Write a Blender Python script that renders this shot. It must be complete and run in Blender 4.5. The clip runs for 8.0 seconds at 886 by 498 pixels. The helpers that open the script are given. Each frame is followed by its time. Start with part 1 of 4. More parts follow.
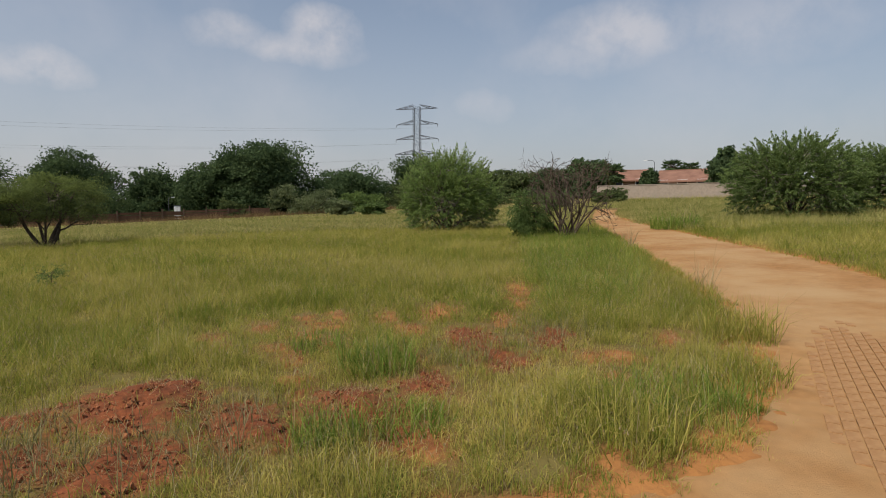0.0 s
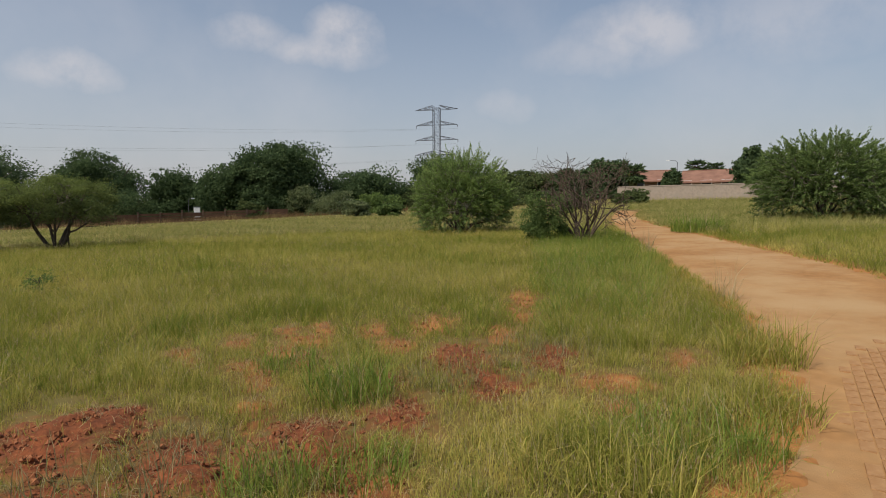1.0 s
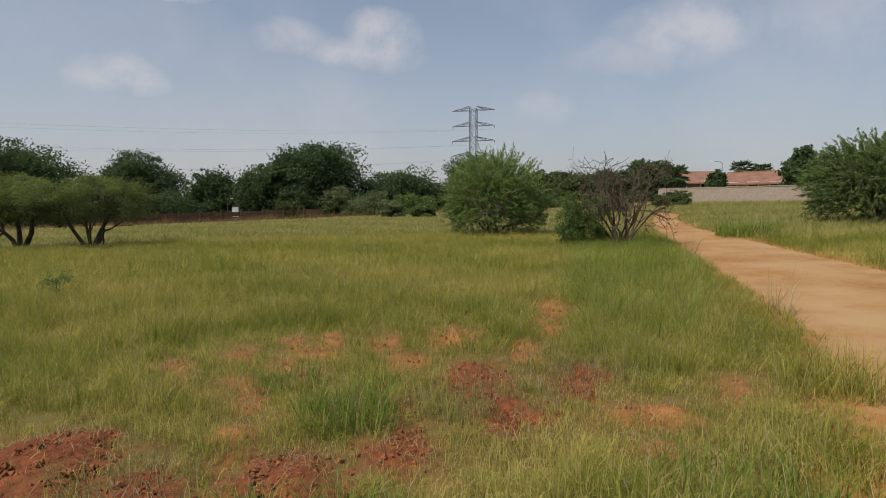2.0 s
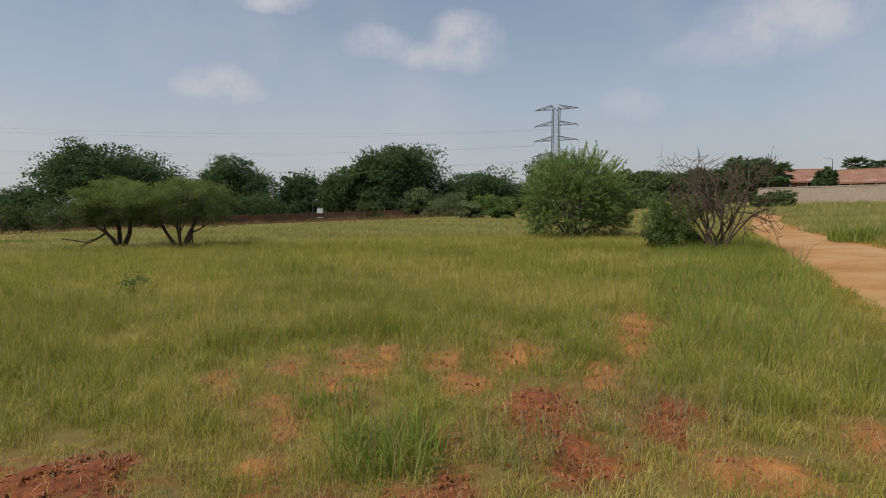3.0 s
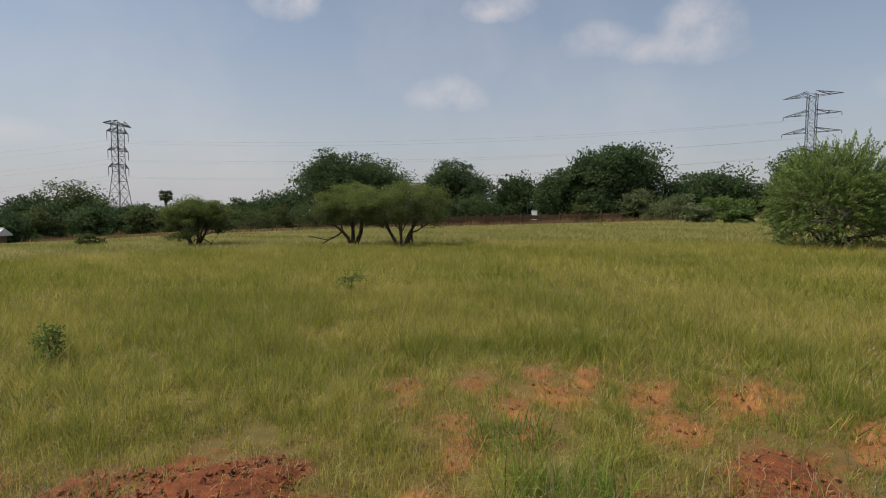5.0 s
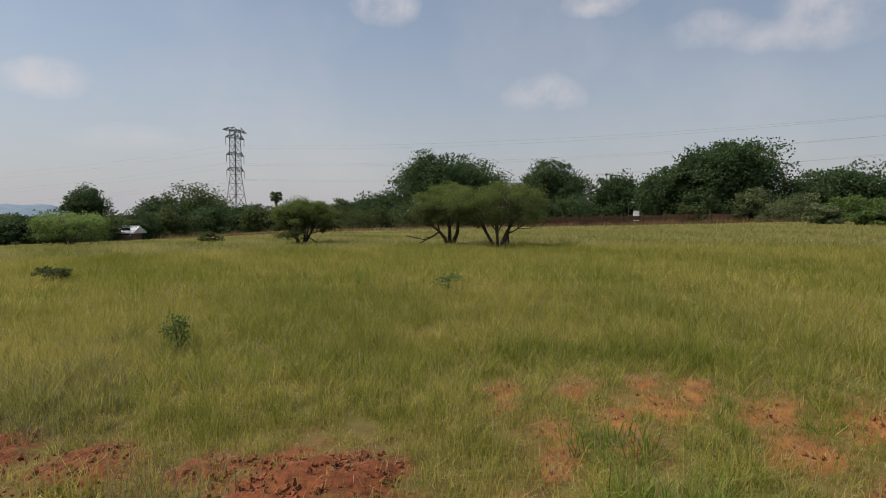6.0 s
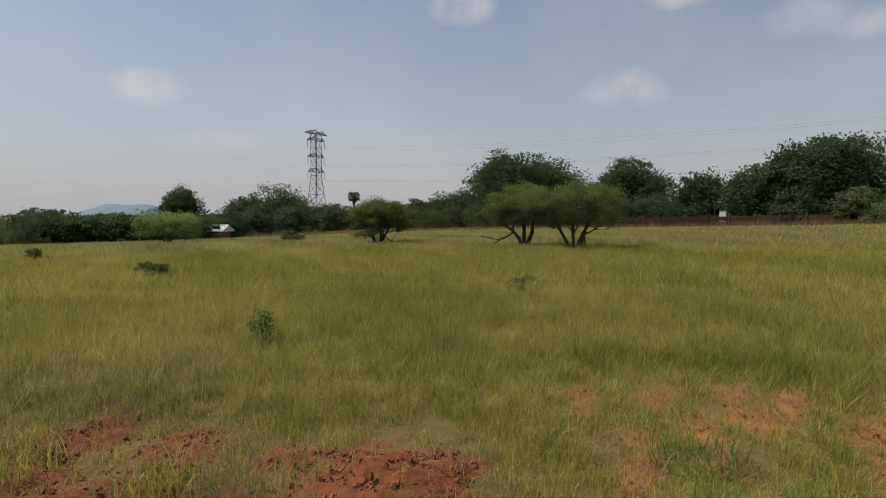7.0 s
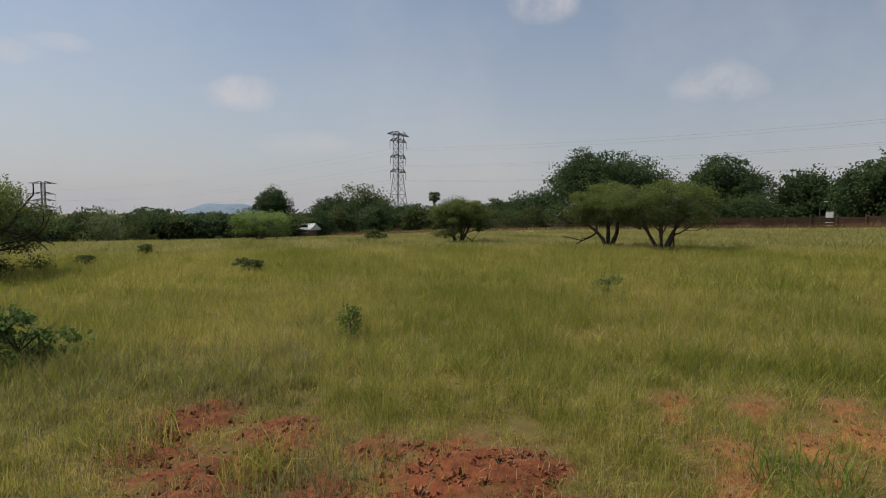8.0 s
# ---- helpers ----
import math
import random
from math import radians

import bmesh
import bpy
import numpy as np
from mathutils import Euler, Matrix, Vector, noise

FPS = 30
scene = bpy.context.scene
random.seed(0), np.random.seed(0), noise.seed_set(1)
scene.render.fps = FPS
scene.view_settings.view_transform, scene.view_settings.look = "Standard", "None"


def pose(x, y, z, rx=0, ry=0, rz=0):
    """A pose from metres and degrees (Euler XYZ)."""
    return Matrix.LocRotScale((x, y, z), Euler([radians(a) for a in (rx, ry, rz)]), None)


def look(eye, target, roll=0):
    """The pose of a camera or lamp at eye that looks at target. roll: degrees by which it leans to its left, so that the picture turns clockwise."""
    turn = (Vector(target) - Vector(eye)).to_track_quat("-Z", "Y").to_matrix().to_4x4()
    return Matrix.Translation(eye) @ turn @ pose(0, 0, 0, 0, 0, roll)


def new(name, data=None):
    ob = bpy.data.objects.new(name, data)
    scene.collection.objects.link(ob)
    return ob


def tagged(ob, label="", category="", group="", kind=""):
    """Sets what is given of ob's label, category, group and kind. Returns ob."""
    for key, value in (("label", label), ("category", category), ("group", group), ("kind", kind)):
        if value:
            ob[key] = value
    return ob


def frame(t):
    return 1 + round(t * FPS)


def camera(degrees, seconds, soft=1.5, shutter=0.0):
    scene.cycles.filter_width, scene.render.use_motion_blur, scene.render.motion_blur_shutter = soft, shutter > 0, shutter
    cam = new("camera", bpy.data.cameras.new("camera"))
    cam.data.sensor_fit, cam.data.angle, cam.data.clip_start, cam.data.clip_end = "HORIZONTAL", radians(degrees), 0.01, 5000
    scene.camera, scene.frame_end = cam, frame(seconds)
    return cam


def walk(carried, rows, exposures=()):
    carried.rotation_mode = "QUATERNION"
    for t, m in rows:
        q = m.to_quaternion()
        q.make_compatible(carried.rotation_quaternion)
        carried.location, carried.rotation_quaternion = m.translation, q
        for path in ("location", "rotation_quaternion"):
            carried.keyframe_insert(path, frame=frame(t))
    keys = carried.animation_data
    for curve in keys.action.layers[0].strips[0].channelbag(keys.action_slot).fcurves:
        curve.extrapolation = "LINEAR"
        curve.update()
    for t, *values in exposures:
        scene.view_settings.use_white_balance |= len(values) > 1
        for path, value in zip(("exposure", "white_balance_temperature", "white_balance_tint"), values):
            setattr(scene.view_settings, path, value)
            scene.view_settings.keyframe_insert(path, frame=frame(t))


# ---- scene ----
cam = camera(75.8, 8.0, soft=1.0)
PATH = [
    (0, (-1.95, -0.722, 1.716), (-1.926, 1.272, 1.562), -0.3),
    (0.5, (-1.749, -0.403, 1.743), (-1.742, 1.591, 1.591), -0.3),
    (1, (-1.571, -0.062, 1.762), (-1.619, 1.932, 1.611), -0.3),
    (2.3, (-1.332, 0.831, 1.777), (-1.57, 2.812, 1.632), 0.0),
    (2.5, (-1.295, 0.975, 1.797), (-1.588, 2.948, 1.652), -0.1),
    (3, (-1.285, 1.339, 1.798), (-1.738, 3.282, 1.654), 0.0),
    (3.5, (-1.314, 1.692, 1.799), (-1.919, 3.593, 1.656), 0.1),
    (4, (-1.336, 1.887, 1.802), (-2.109, 3.726, 1.661), 0.2),
    (4.5, (-1.36, 1.981, 1.82), (-2.297, 3.743, 1.681), 0.4),
    (5, (-1.346, 2.002, 1.829), (-2.478, 3.646, 1.69), 0.3),
    (6.5, (-1.419, 2.01, 1.841), (-2.896, 3.351, 1.7), 0.4),
    (7, (-1.417, 1.994, 1.843), (-2.979, 3.235, 1.701), 0.4),
    (7.5, (-1.449, 1.984, 1.83), (-3.095, 3.111, 1.686), 0.5),
    (8, (-1.432, 1.92, 1.836), (-3.15, 2.932, 1.691), 0.5),
]
walk(cam, [(t, look(eye, target, roll)) for t, eye, target, roll in PATH],
     [(0, 0.0), (5, 0.0), (6.5, -0.08), (8, -0.16)])

# ---- sky, sun, exposure ----
SUN_WAY = Vector((-0.44, -0.42, 0.79)).normalized()

CLOUDS = [  # direction, half width, half height, weight
    ((-0.185, 0.943, 0.272), 0.052, 0.040, 1.0), ((-0.215, 0.940, 0.250), 0.085, 0.022, 0.75), ((-0.325, 0.906, 0.270), 0.050, 0.026, 0.65),
    ((-0.552, 0.811, 0.194), 0.058, 0.025, 0.85), ((0.302, 0.914, 0.271), 0.100, 0.040, 0.7), ((0.250, 0.930, 0.240), 0.120, 0.030, 0.4),
    ((0.471, 0.847, 0.262), 0.130, 0.055, 0.4), ((-0.462, 0.826, 0.330), 0.056, 0.020, 0.95), ((0.082, 0.983, 0.166), 0.040, 0.022, 0.3),
    ((-0.964, 0.193, 0.181), 0.044, 0.022, 1.0), ((-0.726, 0.609, 0.326), 0.048, 0.026, 0.9), ((-0.973, -0.058, 0.225), 0.040, 0.014, 0.5),
    ((-0.972, -0.113, 0.205), 0.030, 0.016, 0.8), ((-0.946, 0.302, 0.104), 0.080, 0.018, 0.35),
]


def build_sky():
    world = bpy.data.worlds.new("world")
    scene.world = world
    world.use_nodes = True
    nt = world.node_tree
    nt.nodes.clear()
    link = nt.links.new

    def node(kind, **values):
        n = nt.nodes.new(kind)
        for k, v in values.items():
            n.inputs[k].default_value = v
        return n

    def math_node(op, a, b=None, clamp=False):
        n = nt.nodes.new("ShaderNodeMath")
        n.operation, n.use_clamp = op, clamp
        for i, v in enumerate((a, b)):
            if v is None:
                continue
            if isinstance(v, (int, float)):
                n.inputs[i].default_value = v
            else:
                link(v, n.inputs[i])
        return n.outputs[0]

    coord = nt.nodes.new("ShaderNodeTexCoord").outputs["Generated"]
    sky = nt.nodes.new("ShaderNodeTexSky")
    sky.sky_type, sky.sun_disc = "NISHITA", False
    sky.sun_elevation = math.asin(SUN_WAY.z)
    sky.sun_rotation = math.atan2(SUN_WAY.x, SUN_WAY.y)
    sky.air_density, sky.dust_density, sky.ozone_density, sky.altitude = 1.0, 2.0, 1.0, 1300
    gain = nt.nodes.new("ShaderNodeVectorMath")
    gain.operation = "MULTIPLY"
    gain.inputs[1].default_value = (0.126, 0.127, 0.119)
    link(sky.outputs[0], gain.inputs[0])
    # haze that thickens towards the horizon
    sep = nt.nodes.new("ShaderNodeSeparateXYZ")
    link(coord, sep.inputs[0])
    up = math_node("MAXIMUM", sep.outputs[2], 0.0)
    haze = math_node("MULTIPLY", math_node("POWER", math_node("SUBTRACT", 1.0, up, True), 3.0), 1.0)
    mix = nt.nodes.new("ShaderNodeMix")
    mix.data_type = "RGBA"
    link(haze, mix.inputs["Factor"])
    link(gain.outputs[0], mix.inputs["A"])
    # the haze glows a little more on the sun's side
    lean = nt.nodes.new("ShaderNodeVectorMath")
    lean.operation = "DOT_PRODUCT"
    link(coord, lean.inputs[0])
    lean.inputs[1].default_value = (SUN_WAY.x * 0.30, SUN_WAY.y * 0.10, 0)
    glow = nt.nodes.new("ShaderNodeVectorMath")
    glow.operation = "SCALE"
    glow.inputs[0].default_value = (0.425, 0.420, 0.442)
    link(math_node("ADD", lean.outputs["Value"], 1.0), glow.inputs["Scale"])
    link(glow.outputs[0], mix.inputs["B"])
    # clouds
    warp = node("ShaderNodeTexNoise", Scale=13.0, Detail=6.0, Roughness=0.62)
    link(coord, warp.inputs["Vector"])
    fine = node("ShaderNodeTexNoise", Scale=3.2, Detail=5.0, Roughness=0.6)
    link(coord, fine.inputs["Vector"])
    swirl = node("ShaderNodeTexNoise", Scale=7.0, Detail=5.0, Roughness=0.65)
    link(coord, swirl.inputs["Vector"])
    centred = nt.nodes.new("ShaderNodeVectorMath")
    centred.operation = "SUBTRACT"
    link(swirl.outputs["Color"], centred.inputs[0])
    centred.inputs[1].default_value = (0.5, 0.5, 0.5)
    shifted = nt.nodes.new("ShaderNodeVectorMath")
    shifted.operation = "MULTIPLY_ADD"
    link(centred.outputs[0], shifted.inputs[0])
    shifted.inputs[1].default_value = (0.075, 0.075, 0.05)
    link(coord, shifted.inputs[2])
    bent = shifted.outputs[0]
    total = None
    for way, wide, high, weight in CLOUDS:
        w = Vector(way).normalized()
        side = Vector((w.y, -w.x, 0)).normalized()
        above = side.cross(w)

        def along(axis, size):
            n = nt.nodes.new("ShaderNodeVectorMath")
            n.operation = "DOT_PRODUCT"
            link(bent, n.inputs[0])
            n.inputs[1].default_value = axis / size
            return math_node("POWER", math_node("ABSOLUTE", math_node("SUBTRACT", n.outputs["Value"], w.dot(axis) / size)), 2.0)

        far = math_node("ADD", along(side, wide), along(above, high))
        front = nt.nodes.new("ShaderNodeVectorMath")
        front.operation = "DOT_PRODUCT"
        link(coord, front.inputs[0])
        front.inputs[1].default_value = w
        blob = math_node("MULTIPLY", math_node("SUBTRACT", 1.0, math_node("MULTIPLY", far, 0.55), True),
                         math_node("GREATER_THAN", front.outputs["Value"], 0.5))
        blob = math_node("MULTIPLY", blob, weight)
        total = blob if total is None else math_node("MAXIMUM", total, blob)
    rough = math_node("MULTIPLY", math_node("SUBTRACT", warp.outputs[0], 0.22), 2.6, True)
    puffs = math_node("MULTIPLY", total, rough, True)
    veil = math_node("MULTIPLY", math_node("SUBTRACT", fine.outputs[0], 0.47, True), 1.3, True)
    cover = math_node("MULTIPLY", math_node("MAXIMUM", puffs, math_node("MULTIPLY", veil, 0.7)), 0.8, True)
    mix2 = nt.nodes.new("ShaderNodeMix")
    mix2.data_type = "RGBA"
    link(cover, mix2.inputs["Factor"])
    link(mix.outputs["Result"], mix2.inputs["A"])
    mix2.inputs["B"].default_value = (0.70, 0.66, 0.665, 1)
    back = nt.nodes.new("ShaderNodeBackground")
    link(mix2.outputs["Result"], back.inputs["Color"])
    back.inputs["Strength"].default_value = 1.0
    out = nt.nodes.new("ShaderNodeOutputWorld")
    link(back.outputs[0], out.inputs[0])


build_sky()
sun = new("sun", bpy.data.lights.new("sun", "SUN"))
sun.data.energy, sun.data.angle, sun.data.color = 4.2, radians(1.5), (1.0, 0.94, 0.84)
sun.matrix_world = look(SUN_WAY * 100, (0, 0, 0))


# ---- materials ----
def material(name, low, high, scale=4.0, rough=0.85, bump=0.0, bump_scale=40.0, spots=None, spot_scale=1.0, metal=0.0, tint=False, leafy=0.0):
    """Two colours mixed by noise at two scales; spots: a third colour in wide patches; tint: mixed by the mesh's own tint values;
    leafy: share of light let through."""
    m = bpy.data.materials.new(name)
    m.use_nodes = True
    nt = m.node_tree
    link = nt.links.new
    shader = nt.nodes["Principled BSDF"]
    coord = nt.nodes.new("ShaderNodeTexCoord").outputs["Object"]

    def noise_tex(s, detail=4.0):
        n = nt.nodes.new("ShaderNodeTexNoise")
        n.inputs["Scale"].default_value, n.inputs["Detail"].default_value, n.inputs["Roughness"].default_value = s, detail, 0.6
        link(coord, n.inputs["Vector"])
        return n.outputs[0]

    def stretch(v, a, b):
        n = nt.nodes.new("ShaderNodeMapRange")
        n.inputs[1].default_value, n.inputs[2].default_value = a, b
        link(v, n.inputs[0])
        return n.outputs[0]

    def blend(fac, a, b):
        n = nt.nodes.new("ShaderNodeMix")
        n.data_type = "RGBA"
        link(fac, n.inputs["Factor"])
        for key, v in (("A", a), ("B", b)):
            if isinstance(v, tuple):
                n.inputs[key].default_value = (*v, 1)
            else:
                link(v, n.inputs[key])
        return n.outputs["Result"]

    if tint:
        attr = nt.nodes.new("ShaderNodeAttribute")
        attr.attribute_name = "tint"
        fac = attr.outputs["Fac"]
    else:
        fac = stretch(noise_tex(scale), 0.3, 0.7)
    colour = blend(fac, low, high)
    fine = stretch(noise_tex(scale * 9.0, 2.0), 0.25, 0.75)
    colour = blend(fine, colour, blend(fac, tuple(c * 0.72 for c in low), tuple(c * 0.8 for c in high)))
    if spots:
        colour = blend(stretch(noise_tex(spot_scale), 0.46, 0.66), colour, spots)
    link(colour, shader.inputs["Base Color"])
    shader.inputs["Roughness"].default_value, shader.inputs["Metallic"].default_value = rough, metal
    shader.inputs["Specular IOR Level"].default_value = 0.08 if leafy else 0.25
    if bump:
        b = nt.nodes.new("ShaderNodeBump")
        b.inputs["Strength"].default_value, b.inputs["Distance"].default_value = bump, 0.02
        link(noise_tex(bump_scale), b.inputs["Height"])
        link(b.outputs[0], shader.inputs["Normal"])
    if leafy:
        t = nt.nodes.new("ShaderNodeBsdfTranslucent")
        link(colour, t.inputs["Color"])
        mix = nt.nodes.new("ShaderNodeMixShader")
        mix.inputs[0].default_value = leafy
        link(shader.outputs[0], mix.inputs[1])
        link(t.outputs[0], mix.inputs[2])
        link(mix.outputs[0], nt.nodes["Material Output"].inputs["Surface"])
    return m


def ground_material():
    """Red soil where the mesh's bare value is high, thatch and low herbs elsewhere."""
    m = material("ground", (0.115, 0.105, 0.026), (0.19, 0.140, 0.042), 0.9, 0.95, 1.0, 16.0)
    nt = m.node_tree
    link = nt.links.new
    shader = nt.nodes["Principled BSDF"]
    old = shader.inputs["Base Color"].links[0].from_socket
    coord = nt.nodes.new("ShaderNodeTexCoord").outputs["Object"]
    attr = nt.nodes.new("ShaderNodeAttribute")
    attr.attribute_name = "bare"
    grit = nt.nodes.new("ShaderNodeTexNoise")
    grit.inputs["Scale"].default_value, grit.inputs["Detail"].default_value, grit.inputs["Roughness"].default_value = 14.0, 6.0, 0.7
    link(coord, grit.inputs["Vector"])
    ramp = nt.nodes.new("ShaderNodeValToRGB")
    ramp.color_ramp.elements[0].position, ramp.color_ramp.elements[0].color = 0.30, (0.062, 0.018, 0.008, 1)
    ramp.color_ramp.elements[1].position, ramp.color_ramp.elements[1].color = 0.70, (0.265, 0.076, 0.027, 1)
    link(grit.outputs[0], ramp.inputs[0])
    mix = nt.nodes.new("ShaderNodeMix")
    mix.data_type = "RGBA"
    link(attr.outputs["Fac"], mix.inputs["Factor"])
    link(old, mix.inputs["A"])
    link(ramp.outputs[0], mix.inputs["B"])
    spill = nt.nodes.new("ShaderNodeAttribute")
    spill.attribute_name = "sandy"
    sandy = nt.nodes.new("ShaderNodeMix")
    sandy.data_type = "RGBA"
    link(spill.outputs["Fac"], sandy.inputs["Factor"])
    link(mix.outputs["Result"], sandy.inputs["A"])
    sandy.inputs["B"].default_value = (0.38, 0.168, 0.050, 1)
    link(sandy.outputs["Result"], shader.inputs["Base Color"])
    return m


GROUND = ground_material()
SAND = material("path_sand", (0.345, 0.168, 0.058), (0.425, 0.235, 0.094), 0.7, 0.95, 0.35, 60.0, (0.40, 0.250, 0.118), 0.35)
BRICK = material("paving_brick", (0.35, 0.175, 0.070), (0.44, 0.245, 0.108), 8.0, 0.9, 0.4, 70.0)
CLOD = material("soil_clods", (0.18, 0.054, 0.022), (0.36, 0.140, 0.060), 6.0, 0.95, 0.5, 50.0)
GRASS = material("grass", (0.235, 0.270, 0.036), (0.72, 0.575, 0.175), 1.0, 0.7, tint=True, leafy=0.48)
LUSH = material("lush_grass", (0.155, 0.240, 0.036), (0.39, 0.45, 0.100), 1.0, 0.65, tint=True, leafy=0.48)
TANGLE = material("grey_tangle", (0.180, 0.185, 0.070), (0.42, 0.36, 0.19), 1.0, 0.8, tint=True, leafy=0.35)
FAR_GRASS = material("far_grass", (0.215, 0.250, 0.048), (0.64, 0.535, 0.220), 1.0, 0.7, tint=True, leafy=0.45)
BROWN_GRASS = material("brown_grass", (0.20, 0.13, 0.06), (0.40, 0.27, 0.14), 1.0, 0.8, tint=True, leafy=0.4)
STRAW = material("straw", (0.36, 0.27, 0.13), (0.62, 0.51, 0.30), 1.0, 0.8, tint=True, leafy=0.35)
LEAF_DARK = material("dark_leaves", (0.071, 0.111, 0.047), (0.164, 0.223, 0.092), 1.0, 0.7, tint=True, leafy=0.46)
LEAF_MID = material("mid_leaves", (0.080, 0.108, 0.040), (0.194, 0.229, 0.082), 1.0, 0.7, tint=True, leafy=0.46)
LEAF_ACACIA = material("acacia_leaves", (0.085, 0.105, 0.040), (0.235, 0.285, 0.078), 1.0, 0.7, tint=True, leafy=0.46)
LEAF_FRESH = material("fresh_leaves", (0.117, 0.172, 0.047), (0.324, 0.428, 0.131), 1.0, 0.7, tint=True, leafy=0.48)
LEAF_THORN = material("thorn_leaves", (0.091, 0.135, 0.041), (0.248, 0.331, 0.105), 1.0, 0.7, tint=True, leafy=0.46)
LEAF_GREY = material("grey_green_leaves", (0.145, 0.179, 0.080), (0.324, 0.359, 0.172), 1.0, 0.7, tint=True, leafy=0.46)
BARK = material("bark", (0.045, 0.034, 0.026), (0.110, 0.085, 0.064), 6.0, 0.95, 0.8, 30.0)
TWIG = material("grey_twigs", (0.13, 0.12, 0.085), (0.24, 0.21, 0.15), 6.0, 0.95)
DEADWOOD = material("dead_wood", (0.060, 0.040, 0.028), (0.15, 0.110, 0.080), 6.0, 0.95, 0.5, 40.0)
STEEL = material("galvanised_steel", (0.070, 0.072, 0.080), (0.12, 0.122, 0.13), 0.6, 0.6, metal=0.3)
WIRE = material("wire", (0.20, 0.21, 0.22), (0.28, 0.29, 0.30), 1.0, 0.6, metal=0.3)
INSULATOR = material("insulator", (0.10, 0.09, 0.09), (0.16, 0.15, 0.15), 2.0, 0.4)
TILE = material("clay_roof_tiles", (0.20, 0.100, 0.068), (0.30, 0.160, 0.110), 0.8, 0.85, 0.3, 8.0)
PLASTER = material("plaster", (0.33, 0.26, 0.20), (0.41, 0.33, 0.26), 0.6, 0.9, 0.2, 20.0, (0.29, 0.24, 0.19), 0.3)
BROWN_WALL = material("brown_plaster", (0.20, 0.12, 0.08), (0.28, 0.18, 0.12), 0.8, 0.9)
GLASS = material("window_glass", (0.02, 0.025, 0.03), (0.05, 0.055, 0.06), 1.0, 0.15)
WHITE = material("white_paint", (0.70, 0.70, 0.68), (0.80, 0.80, 0.78), 1.5, 0.6)
RUST = material("rusty_fence_boards", (0.085, 0.045, 0.026), (0.15, 0.082, 0.048), 1.2, 0.9, 0.3, 12.0)
POST = material("fence_post", (0.10, 0.062, 0.042), (0.17, 0.11, 0.075), 2.0, 0.9)
# blue-grey stands for the haze of distance, painted into the hill's base colour
HILL = material("hazed_hill", (0.20, 0.26, 0.32), (0.24, 0.30, 0.36), 0.004, 1.0)


# ---- shape of the land ----
def bend(v):
    return 1 / (1 + np.exp(-np.clip(v, -40, 40)))


def soft_noise(x, y, scale, seed):
    """Cheap smooth noise, about -1 to 1."""
    r = np.random.RandomState(seed)
    total = 0
    for k in range(6):
        a, f, p = r.uniform(0, 6.283), r.uniform(0.6, 1.7) / scale, r.uniform(0, 6.283)
        total = total + np.sin((x * np.cos(a) + y * np.sin(a)) * f * 6.283 + p)
    return total / 3.2


def land(x, y):
    x, y = np.asarray(x, float), np.asarray(y, float)
    ahead = np.clip(y, 0, 90)
    right, left = np.clip(x, 0, 80), np.clip(-x, 0, 130)
    return (0.022 * (np.sqrt(ahead ** 2 + 9) - 3) * bend((x + 15) / 12) + 0.03 * (np.sqrt(right ** 2 + 4) - 2)
            - 0.00042 * left ** 2 * (1 - 0.42 * bend((y - 38) / 8)) - 0.02 * np.clip(-x - 130, 0, 3000) + 0.0006 * np.clip(np.clip(y, None, 80) - 30, 0, None) ** 2 * bend((x - 2) / 4))


PATH_LEFT = [(-16, -5.4), (-9, -2.0), (-4.5, 0.4), (-2.4, 1.75), (-0.88, 2.46), (0.13, 3.03), (1.12, 4.25), (1.89, 6.0), (2.93, 9.0), (3.58, 12.8),
             (4.64, 18.8), (5.7, 25.0), (7.0, 31.0), (8.8, 38.3), (11.5, 47.0)]
PATH_RIGHT = [(-12, -12.0), (-5, -8.0), (-0.6, -4.6), (1.4, -2.2), (2.6, 0.0), (3.6, 2.0), (4.5, 4.0), (5.3, 6.0), (6.5, 9.5), (7.2, 12.8),
              (7.6, 17.5), (8.3, 24.5), (8.9, 31.0), (10.4, 38.6), (13.3, 46.5)]


def smooth_line(points, n):
    """A line through the points, with n points evenly spread over their count, rounded off."""
    p = np.array(points, float)
    u = np.linspace(0, len(p) - 1, n)
    line = np.stack([np.interp(u, np.arange(len(p)), p[:, k]) for k in (0, 1)], 1)
    for _ in range(6):
        line[1:-1] = 0.25 * line[:-2] + 0.5 * line[1:-1] + 0.25 * line[2:]
    return line


EDGE_L, EDGE_R = smooth_line(PATH_LEFT, 141), smooth_line(PATH_RIGHT, 141)


def off_path(x, y):
    """Metres outside the path (negative: inside it)."""
    x, y = np.asarray(x, float), np.asarray(y, float)
    ring = np.concatenate([EDGE_L, EDGE_R[::-1]])
    inside = np.zeros(x.shape, bool)
    best = np.full(x.shape, 1e9)
    for a, b in zip(ring, np.roll(ring, -1, 0)):
        cross = (a[1] > y) != (b[1] > y)
        if abs(b[1] - a[1]) > 1e-9:
            inside ^= cross & (x < (b[0] - a[0]) * (y - a[1]) / (b[1] - a[1]) + a[0])
        d = b - a
        t = np.clip(((x - a[0]) * d[0] + (y - a[1]) * d[1]) / max(d @ d, 1e-9), 0, 1)
        best = np.minimum(best, np.hypot(x - a[0] - t * d[0], y - a[1] - t * d[1]))
    return np.where(inside, -best, best)


